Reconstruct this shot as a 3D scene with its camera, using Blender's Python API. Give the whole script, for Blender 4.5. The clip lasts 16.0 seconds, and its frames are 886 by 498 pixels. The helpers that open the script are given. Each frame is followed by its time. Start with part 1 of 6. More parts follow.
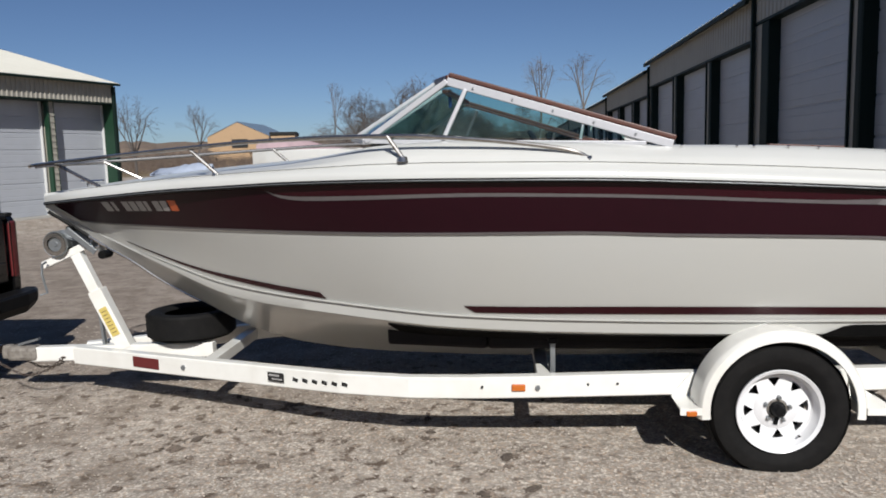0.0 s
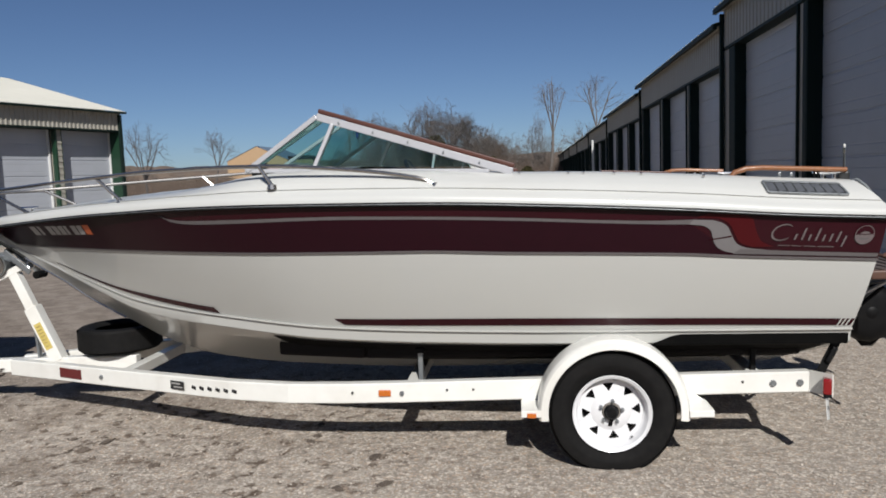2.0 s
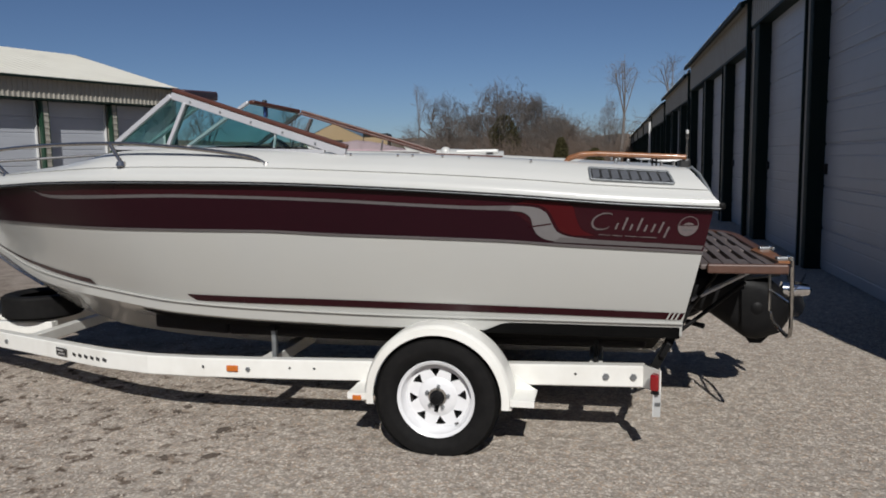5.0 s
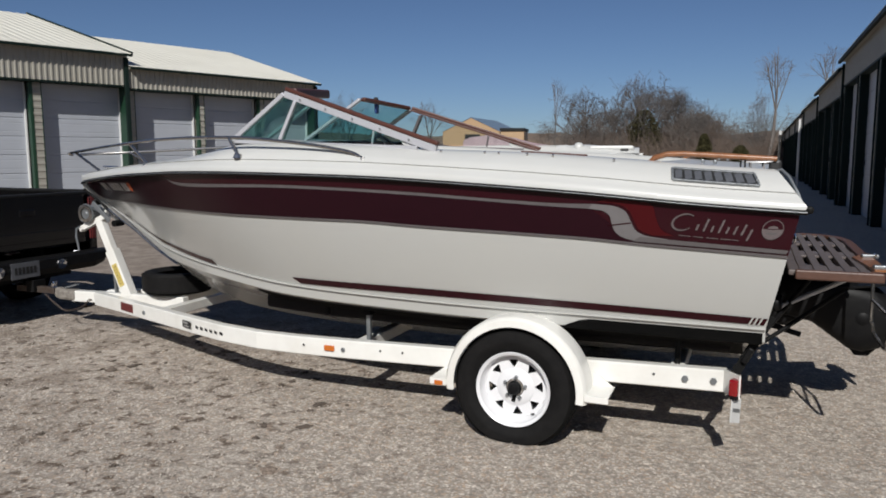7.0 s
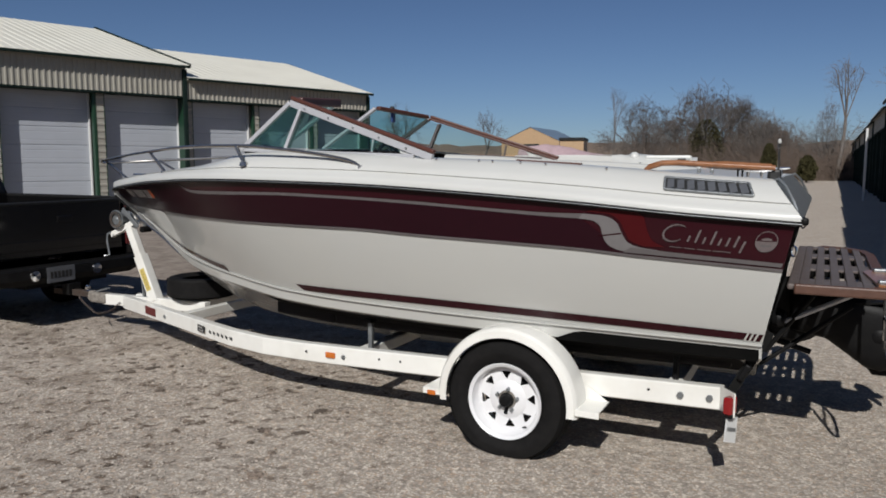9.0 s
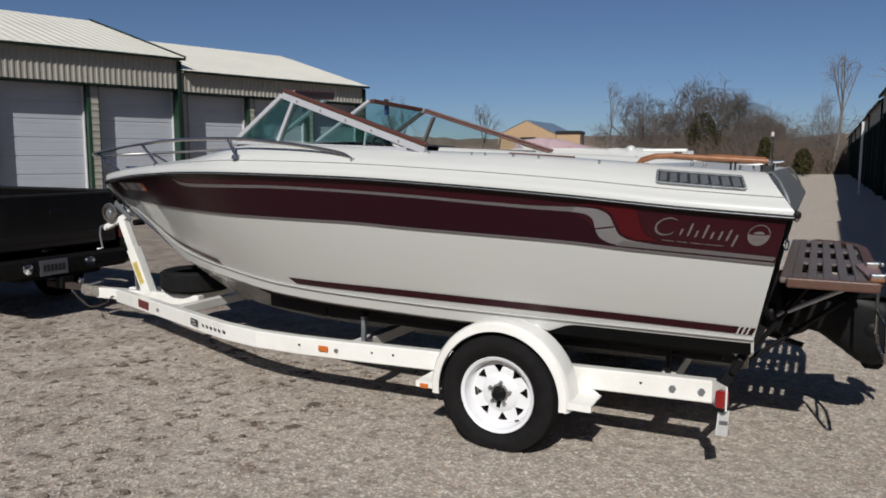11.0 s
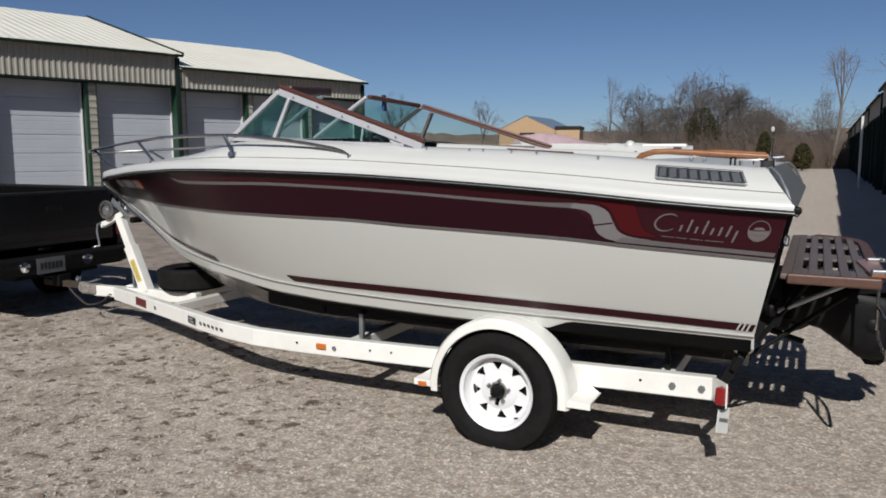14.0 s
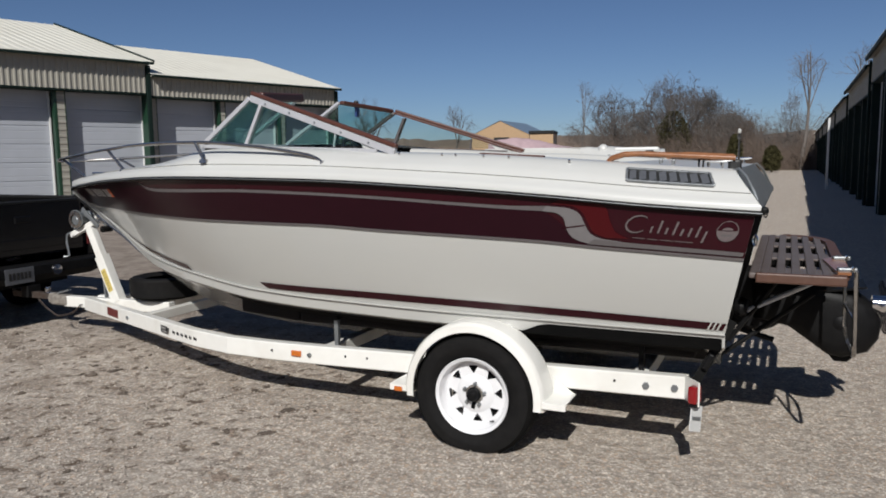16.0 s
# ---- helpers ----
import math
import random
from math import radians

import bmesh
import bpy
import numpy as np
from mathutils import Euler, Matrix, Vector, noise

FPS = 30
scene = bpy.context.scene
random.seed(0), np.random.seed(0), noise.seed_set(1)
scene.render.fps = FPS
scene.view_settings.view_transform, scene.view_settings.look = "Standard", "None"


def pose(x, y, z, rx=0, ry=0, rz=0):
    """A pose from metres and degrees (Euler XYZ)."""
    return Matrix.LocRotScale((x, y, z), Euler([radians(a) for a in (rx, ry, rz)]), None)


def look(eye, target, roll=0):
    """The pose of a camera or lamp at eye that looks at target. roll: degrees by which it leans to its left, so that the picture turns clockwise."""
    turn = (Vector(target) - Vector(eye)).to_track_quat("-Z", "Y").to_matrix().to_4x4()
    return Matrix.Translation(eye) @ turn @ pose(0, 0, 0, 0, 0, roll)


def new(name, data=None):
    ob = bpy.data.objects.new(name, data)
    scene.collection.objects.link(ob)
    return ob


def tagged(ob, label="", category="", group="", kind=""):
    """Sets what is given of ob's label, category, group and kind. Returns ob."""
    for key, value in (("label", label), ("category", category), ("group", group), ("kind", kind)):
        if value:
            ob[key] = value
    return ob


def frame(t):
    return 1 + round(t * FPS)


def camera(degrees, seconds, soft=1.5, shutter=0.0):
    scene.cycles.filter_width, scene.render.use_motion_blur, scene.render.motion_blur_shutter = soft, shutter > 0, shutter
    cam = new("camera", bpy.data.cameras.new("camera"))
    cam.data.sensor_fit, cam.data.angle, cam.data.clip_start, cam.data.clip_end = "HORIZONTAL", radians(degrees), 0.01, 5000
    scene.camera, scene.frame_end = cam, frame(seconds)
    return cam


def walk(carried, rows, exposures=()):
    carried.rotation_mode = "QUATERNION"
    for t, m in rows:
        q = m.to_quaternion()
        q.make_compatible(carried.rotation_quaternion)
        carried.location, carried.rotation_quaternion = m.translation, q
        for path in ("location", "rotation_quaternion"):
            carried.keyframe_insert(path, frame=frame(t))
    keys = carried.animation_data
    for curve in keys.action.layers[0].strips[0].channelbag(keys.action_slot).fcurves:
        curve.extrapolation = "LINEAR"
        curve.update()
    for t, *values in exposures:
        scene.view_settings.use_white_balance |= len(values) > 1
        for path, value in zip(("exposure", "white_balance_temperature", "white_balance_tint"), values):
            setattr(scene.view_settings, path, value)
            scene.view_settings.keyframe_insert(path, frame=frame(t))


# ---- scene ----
cam = camera(61.0, 16.0, soft=1.8)
PATH = [
    (0, (0.321, -0.101, 1.595), (0.150, 1.876, 1.345), -1.57),
    (0.5, (0.500, -0.116, 1.593), (0.134, 1.839, 1.382), 0.20),
    (1, (0.755, -0.160, 1.589), (0.339, 1.788, 1.414), -0.42),
    (1.5, (0.934, -0.258, 1.570), (0.530, 1.694, 1.414), -1.88),
    (2, (1.206, -0.426, 1.598), (0.981, 1.552, 1.407), -2.06),
    (2.5, (1.528, -0.375, 1.584), (1.419, 1.613, 1.392), 0.63),
    (3, (1.781, -0.350, 1.583), (1.642, 1.630, 1.338), -2.14),
    (5.3, (2.548, -0.198, 1.574), (2.092, 1.735, 1.331), -0.6),
    (5.5, (2.561, -0.206, 1.586), (2.086, 1.72, 1.335), -0.6),
    (6, (2.6, -0.218, 1.587), (2.046, 1.687, 1.334), -0.9),
    (6.5, (2.688, -0.259, 1.587), (2.025, 1.613, 1.356), 0.7),
    (7, (2.811, -0.269, 1.585), (2.048, 1.563, 1.335), -0.1),
    (7.5, (2.988, -0.151, 1.589), (2.164, 1.657, 1.364), 1.8),
    (8, (3.105, -0.094, 1.584), (2.229, 1.693, 1.386), 0.3),
    (8.5, (3.125, -0.094, 1.58), (2.218, 1.676, 1.366), 0.1),
    (11, (3.141, -0.073, 1.578), (2.244, 1.698, 1.335), 0.1),
    (11.5, (3.141, -0.061, 1.582), (2.246, 1.711, 1.337), -0.0),
    (12, (3.139, -0.055, 1.58), (2.244, 1.717, 1.334), -0.3),
    (12.5, (3.135, -0.052, 1.578), (2.241, 1.719, 1.322), -0.1),
    (13, (3.136, -0.046, 1.578), (2.239, 1.724, 1.323), -0.7),
    (13.5, (3.134, -0.048, 1.576), (2.239, 1.722, 1.323), -0.5),
    (14, (3.136, -0.042, 1.58), (2.24, 1.729, 1.326), -0.1),
    (14.5, (3.132, -0.046, 1.582), (2.236, 1.725, 1.335), -0.3),
    (15, (3.136, -0.047, 1.581), (2.244, 1.728, 1.343), -0.3),
    (15.5, (3.138, -0.047, 1.58), (2.253, 1.73, 1.337), -0.2),
    (16, (3.151, -0.046, 1.576), (2.312, 1.753, 1.336), -0.7),
]
walk(cam, [(t, look(eye, target, roll)) for t, eye, target, roll in PATH],
     [(0, 0.105), (2.0, 0.025), (3.2, -0.025), (5.3, -0.215), (6.5, -0.07), (7.0, -0.085), (7.5, -0.165), (8.5, -0.185), (11, -0.13), (11.5, -0.165), (12.0, -0.165), (12.5, -0.055), (14.5, -0.02), (16, -0.065)])

# ---- light ----
SUN_EL, SUN_AZ = radians(37.0), radians(13.6)     # height, and turn from -y towards +x
world = bpy.data.worlds.new("sky")
scene.world = world
world.use_nodes = True
wn = world.node_tree.nodes
sky = wn.new("ShaderNodeTexSky")
sky.sky_type = "NISHITA"
sky.sun_disc = False
sky.sun_elevation = SUN_EL
sky.sun_rotation = math.pi - SUN_AZ
sky.air_density, sky.dust_density, sky.ozone_density = 0.66, 0.3, 1.5
wn["Background"].inputs["Strength"].default_value = 0.051
tint = wn.new("ShaderNodeMix")
tint.data_type, tint.blend_type = "RGBA", "MULTIPLY"
tint.inputs["Factor"].default_value = 1.0
tint.inputs["B"].default_value = (0.84, 0.97, 1.16, 1)
world.node_tree.links.new(sky.outputs["Color"], tint.inputs["A"])
world.node_tree.links.new(tint.outputs["Result"], wn["Background"].inputs["Color"])
sun_dir = Vector((math.sin(SUN_AZ) * math.cos(SUN_EL), -math.cos(SUN_AZ) * math.cos(SUN_EL), math.sin(SUN_EL)))
sun = new("sun", bpy.data.lights.new("sun", "SUN"))
sun.data.energy, sun.data.angle, sun.data.color = 5.0, radians(0.53), (1.0, 0.980, 0.945)
sun.matrix_world = look(sun_dir * 60, (0, 0, 0))
scene.view_settings.exposure = 0.0

# ---- materials ----
def material(name, base, rough=0.5, metal=0.0, spec=0.5, vary=0.0, scale=6.0, bump=0.0, bump_scale=40.0, coat=0.0, dark=None, stain=0.0, stain_scale=1.5, rand=0.0):
    """Principled surface with grain at a fine and stains at a broad scale."""
    m = bpy.data.materials.new(name)
    m.use_nodes = True
    nt = m.node_tree
    n, l = nt.nodes, nt.links
    p = n["Principled BSDF"]
    p.inputs["Roughness"].default_value = rough
    p.inputs["Metallic"].default_value = metal
    p.inputs["Specular IOR Level"].default_value = spec
    p.inputs["Coat Weight"].default_value = coat
    p.inputs["Coat Roughness"].default_value = 0.06
    p.inputs["Base Color"].default_value = (*base, 1)
    tc = n.new("ShaderNodeTexCoord")
    if vary or stain or rand:
        dk = dark or tuple(c * 0.55 for c in base)
        fine = n.new("ShaderNodeTexNoise")
        fine.inputs["Scale"].default_value, fine.inputs["Detail"].default_value = scale, 8
        l.new(tc.outputs["Object"], fine.inputs["Vector"])
        broad = n.new("ShaderNodeTexNoise")
        broad.inputs["Scale"].default_value, broad.inputs["Detail"].default_value = stain_scale, 5
        l.new(tc.outputs["Object"], broad.inputs["Vector"])
        ramp = n.new("ShaderNodeMapRange")
        ramp.inputs["From Min"].default_value, ramp.inputs["From Max"].default_value = 0.35, 0.75
        ramp.inputs["To Min"].default_value, ramp.inputs["To Max"].default_value = 0.0, vary
        l.new(fine.outputs["Fac"], ramp.inputs["Value"])
        ramp2 = n.new("ShaderNodeMapRange")
        ramp2.inputs["From Min"].default_value, ramp2.inputs["From Max"].default_value = 0.48, 0.75
        ramp2.inputs["To Min"].default_value, ramp2.inputs["To Max"].default_value = 0.0, stain
        l.new(broad.outputs["Fac"], ramp2.inputs["Value"])
        add = n.new("ShaderNodeMath")
        add.operation, add.use_clamp = "ADD", True
        l.new(ramp.outputs["Result"], add.inputs[0])
        l.new(ramp2.outputs["Result"], add.inputs[1])
        last = add.outputs[0]
        if rand:
            info = n.new("ShaderNodeObjectInfo")
            mul = n.new("ShaderNodeMath")
            mul.operation = "MULTIPLY_ADD"
            l.new(info.outputs["Random"], mul.inputs[0])
            mul.inputs[1].default_value = rand
            l.new(last, mul.inputs[2])
            last = mul.outputs[0]
        mix = n.new("ShaderNodeMix")
        mix.data_type = "RGBA"
        mix.inputs["A"].default_value, mix.inputs["B"].default_value = (*base, 1), (*dk, 1)
        l.new(last, mix.inputs["Factor"])
        l.new(mix.outputs["Result"], p.inputs["Base Color"])
    if bump:
        bn = n.new("ShaderNodeTexNoise")
        bn.inputs["Scale"].default_value, bn.inputs["Detail"].default_value = bump_scale, 6
        l.new(tc.outputs["Object"], bn.inputs["Vector"])
        b = n.new("ShaderNodeBump")
        b.inputs["Strength"].default_value, b.inputs["Distance"].default_value = bump, 0.01
        l.new(bn.outputs["Fac"], b.inputs["Height"])
        l.new(b.outputs["Normal"], p.inputs["Normal"])
    return m


def glass_material(name, tint, rough=0.02):
    m = bpy.data.materials.new(name)
    m.use_nodes = True
    n, l = m.node_tree.nodes, m.node_tree.links
    n.remove(n["Principled BSDF"])
    clear = n.new("ShaderNodeBsdfTransparent")
    clear.inputs["Color"].default_value = (*tint, 1)
    gloss = n.new("ShaderNodeBsdfGlossy")
    gloss.inputs["Roughness"].default_value = rough
    edge = n.new("ShaderNodeLayerWeight")
    power = n.new("ShaderNodeMath")
    power.operation = "POWER"
    l.new(edge.outputs["Facing"], power.inputs[0])
    power.inputs[1].default_value = 4.0
    fres = n.new("ShaderNodeMapRange")
    fres.inputs["To Min"].default_value, fres.inputs["To Max"].default_value = 0.025, 0.6
    l.new(power.outputs[0], fres.inputs["Value"])
    mix = n.new("ShaderNodeMixShader")
    l.new(fres.outputs[0], mix.inputs[0])
    l.new(clear.outputs[0], mix.inputs[1])
    l.new(gloss.outputs[0], mix.inputs[2])
    l.new(mix.outputs[0], n["Material Output"].inputs["Surface"])
    return m


M_GEL = material("gelcoat_white", (0.422, 0.421, 0.400), 0.25, coat=0.5, vary=0.10, scale=3, stain=0.14, stain_scale=1.2, dark=(0.44, 0.424, 0.375))
M_DECK = material("deck_white", (0.525, 0.525, 0.503), 0.30, coat=0.2, vary=0.10, scale=9, stain=0.10, dark=(0.43, 0.412, 0.365), bump=0.05, bump_scale=120)
M_MAROON = material("maroon_band", (0.0235, 0.0025, 0.0054), 0.25, spec=0.22, coat=0.06, vary=0.25, scale=14, stain=0.25, dark=(0.016, 0.003, 0.005))
M_PLUM = material("plum_band", (0.0165, 0.0030, 0.0062), 0.28, spec=0.14, coat=0.04, vary=0.3, scale=14, stain=0.25, dark=(0.011, 0.0026, 0.0048))
M_RED = material("faded_red", (0.050, 0.003, 0.0045), 0.32, spec=0.18, coat=0.03, vary=0.3, scale=10, dark=(0.042, 0.003, 0.0045))
M_SILVER = material("silver_tape", (0.145, 0.137, 0.138), 0.38, metal=0.05, vary=0.35, scale=25, dark=(0.115, 0.104, 0.102))
M_SCRIPT = material("script_silver", (0.140, 0.118, 0.118), 0.35, metal=0.15, vary=0.6, scale=120, dark=(0.09, 0.07, 0.07))
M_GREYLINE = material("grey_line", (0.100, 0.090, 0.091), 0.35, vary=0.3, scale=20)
M_RUB = material("black_rubber", (0.004, 0.004, 0.004), 0.55, spec=0.15, vary=0.4, scale=30, dark=(0.010, 0.010, 0.0095))
M_BOTTOM = material("dull_black_bottom", (0.0035, 0.0035, 0.0035), 0.75, spec=0.04, vary=0.5, scale=8, dark=(0.008, 0.0075, 0.007), bump=0.2)
M_ALU = material("aluminium_frame", (0.47, 0.47, 0.49), 0.42, metal=0.2, vary=0.25, scale=20, dark=(0.36, 0.36, 0.38))
M_CHROME = material("chrome", (0.78, 0.78, 0.79), 0.10, metal=1.0, vary=0.12, scale=40)
M_STEEL = material("stainless_tube", (0.44, 0.42, 0.395), 0.13, metal=0.92, vary=0.5, scale=40, dark=(0.2, 0.19, 0.18))
M_TRIM = material("reddish_vinyl_trim", (0.084, 0.0288, 0.0192), 0.45, vary=0.5, scale=18, dark=(0.048, 0.0176, 0.0128))
M_TEAK = material("varnished_teak", (0.264, 0.108, 0.0416), 0.33, coat=0.3, vary=0.6, scale=22, dark=(0.136, 0.052, 0.0224), bump=0.15, bump_scale=60)
M_TEAKDULL = material("dull_brown_teak", (0.092, 0.043, 0.028), 0.5, vary=0.6, scale=22, dark=(0.05, 0.024, 0.017), bump=0.2)
M_TEAKGREY = material("weathered_slat", (0.130, 0.110, 0.104), 0.52, spec=0.35, vary=0.6, scale=25, dark=(0.070, 0.050, 0.044), bump=0.3, rand=0.25)
M_TRAILER = material("trailer_white", (0.74, 0.732, 0.69), 0.30, coat=0.25, vary=0.10, scale=12, stain=0.2, stain_scale=3.5, dark=(0.4, 0.352, 0.28), bump=0.04, bump_scale=60)
M_RIM = material("rim_white", (0.70, 0.70, 0.71), 0.28, coat=0.3, vary=0.06, scale=18, stain=0.08, dark=(0.4, 0.376, 0.336))
M_TYRE = material("tyre_rubber", (0.0070, 0.0068, 0.0068), 0.75, spec=0.13, vary=0.5, scale=24, dark=(0.014, 0.013, 0.0125), bump=0.15, bump_scale=90)
M_IRON = material("rusty_iron", (0.08, 0.068, 0.06), 0.6, metal=0.5, vary=0.8, scale=30, dark=(0.06, 0.028, 0.016), bump=0.3)
M_GALV = material("galvanised_steel", (0.288, 0.304, 0.312), 0.42, metal=0.7, vary=0.5, scale=26, dark=(0.16, 0.168, 0.176), bump=0.12)
M_BLACKMETAL = material("black_casting", (0.005, 0.005, 0.0055), 0.5, spec=0.14, vary=0.5, scale=15, dark=(0.012, 0.0115, 0.011), bump=0.1)
M_GRIME = material("grimy_galvanised_casting", (0.23, 0.21, 0.185), 0.65, vary=0.8, scale=30, dark=(0.09, 0.075, 0.062), bump=0.3)
M_AMBER = material("amber_lens", (0.496, 0.128, 0.016), 0.2, coat=0.5, vary=0.3, scale=60)
M_REDLENS = material("red_lens", (0.22, 0.006, 0.008), 0.2, coat=0.4, vary=0.3, scale=60)
M_REFLECT = material("red_reflector", (0.12, 0.0176, 0.0176), 0.35, vary=0.5, scale=90)
M_FIN = material("grey_louvre", (0.115, 0.120, 0.132), 0.35, metal=0.2, vary=0.3, scale=40)
M_BLACK = material("black_ink", (0.016, 0.016, 0.016), 0.5)
M_DECALWHITE = material("white_decal", (0.33, 0.32, 0.31), 0.5, vary=0.3, scale=60)
M_YELLOW = material("yellow_label", (0.56, 0.44, 0.13), 0.5, vary=0.3, scale=40)
M_ORANGE = material("orange_sticker", (0.48, 0.096, 0.024), 0.5)
M_CREAM = material("cream_metal_roof", (0.70, 0.675, 0.585), 0.45, vary=0.15, scale=2, stain=0.2, stain_scale=0.4, dark=(0.416, 0.384, 0.304))
M_TAN = material("tan_corrugated_metal", (0.305, 0.288, 0.246), 0.5, vary=0.2, scale=4, stain=0.25, stain_scale=0.6, dark=(0.20, 0.182, 0.145))
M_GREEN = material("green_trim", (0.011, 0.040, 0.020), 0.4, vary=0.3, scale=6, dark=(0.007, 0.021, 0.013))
# Darker copy of M_GREEN; in the shaded row its shade is in the colour.
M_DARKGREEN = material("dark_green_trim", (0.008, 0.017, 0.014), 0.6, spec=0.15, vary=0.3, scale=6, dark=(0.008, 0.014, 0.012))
M_DOOR = material("white_door_panel", (0.375, 0.392, 0.428), 0.45, vary=0.12, scale=3, stain=0.25, stain_scale=0.8, dark=(0.285, 0.295, 0.315), rand=0.10)
M_JAMB = material("white_jamb", (0.56, 0.56, 0.544), 0.5, vary=0.15, scale=8)
M_PAINT = material("black_truck_paint", (0.004, 0.004, 0.0045), 0.2, spec=0.4, coat=0.2, vary=0.4, scale=10, dark=(0.009, 0.0085, 0.008))
M_PLASTIC = material("black_plastic", (0.007, 0.007, 0.007), 0.6, spec=0.3, vary=0.4, scale=25, dark=(0.014, 0.014, 0.014))
M_CONC = material("pale_concrete", (0.336, 0.32, 0.288), 0.8, vary=0.4, scale=7, stain=0.3, bump=0.3)
M_INTERIOR = material("tan_vinyl", (0.208, 0.152, 0.104), 0.6, vary=0.3, scale=12)
M_DARKVINYL = material("dark_vinyl", (0.012, 0.010, 0.010), 0.7, spec=0.2, vary=0.3, scale=12)
M_TARP = material("faded_pink_tarp", (0.4, 0.288, 0.304), 0.7, vary=0.3, scale=3, stain=0.3, bump=0.5, bump_scale=6)
M_TARPBLUE = material("pale_blue_tarp", (0.336, 0.384, 0.48), 0.7, vary=0.4, scale=3, bump=0.5, bump_scale=6)
M_OCHRE = material("ochre_metal_wall", (0.40, 0.265, 0.150), 0.55, vary=0.15, scale=2, stain=0.2)
M_BLUEROOF = material("blue_metal_roof", (0.15, 0.205, 0.27), 0.45, vary=0.2, scale=2)
M_BARK = material("grey_bark", (0.100, 0.088, 0.081), 0.9, vary=0.6, scale=5, dark=(0.062, 0.053, 0.048), rand=0.2)
M_PALEBARK = material("pale_bark", (0.135, 0.118, 0.105), 0.9, vary=0.6, scale=3, dark=(0.075, 0.062, 0.054))
M_BRUSH = material("dry_brush", (0.122, 0.090, 0.070), 0.95, vary=0.7, scale=3, dark=(0.070, 0.051, 0.040), rand=0.25)
M_RIDGE = material("wooded_rise", (0.150, 0.112, 0.085), 0.95, vary=0.7, scale=0.35, dark=(0.085, 0.063, 0.05))
M_CEDAR = material("cedar_green", (0.062, 0.056, 0.026), 0.95, spec=0.05, vary=0.7, scale=3, dark=(0.028, 0.027, 0.014))
M_GLASS = glass_material("tinted_glass", (0.66, 0.80, 0.78))
M_GLASSCLEAR = glass_material("clear_glass", (0.88, 0.92, 0.91))
M_BLUE = material("blue_plastic", (0.024, 0.056, 0.176), 0.4)
M_LITTER = material("dead_leaves", (0.185, 0.146, 0.116), 0.9, vary=0.9, scale=70, dark=(0.075, 0.056, 0.043), bump=0.7, bump_scale=120)
M_STONE = material("gravel_stone", (0.46, 0.408, 0.352), 0.85, vary=0.5, scale=60, dark=(0.2, 0.17, 0.145))


def island_tint(m, amount):
    """Brightness differs from piece to piece of a joined mesh."""
    n, l = m.node_tree.nodes, m.node_tree.links
    p = n["Principled BSDF"]
    old = p.inputs["Base Color"].links[0].from_socket
    geo = n.new("ShaderNodeNewGeometry")
    hsv = n.new("ShaderNodeHueSaturation")
    mr = n.new("ShaderNodeMapRange")
    mr.inputs["To Min"].default_value, mr.inputs["To Max"].default_value = 1 - amount, 1 + amount
    l.new(geo.outputs["Random Per Island"], mr.inputs["Value"])
    l.new(mr.outputs["Result"], hsv.inputs["Value"])
    l.new(old, hsv.inputs["Color"])
    l.new(hsv.outputs["Color"], p.inputs["Base Color"])


island_tint(M_STONE, 0.38)
island_tint(M_LITTER, 0.4)


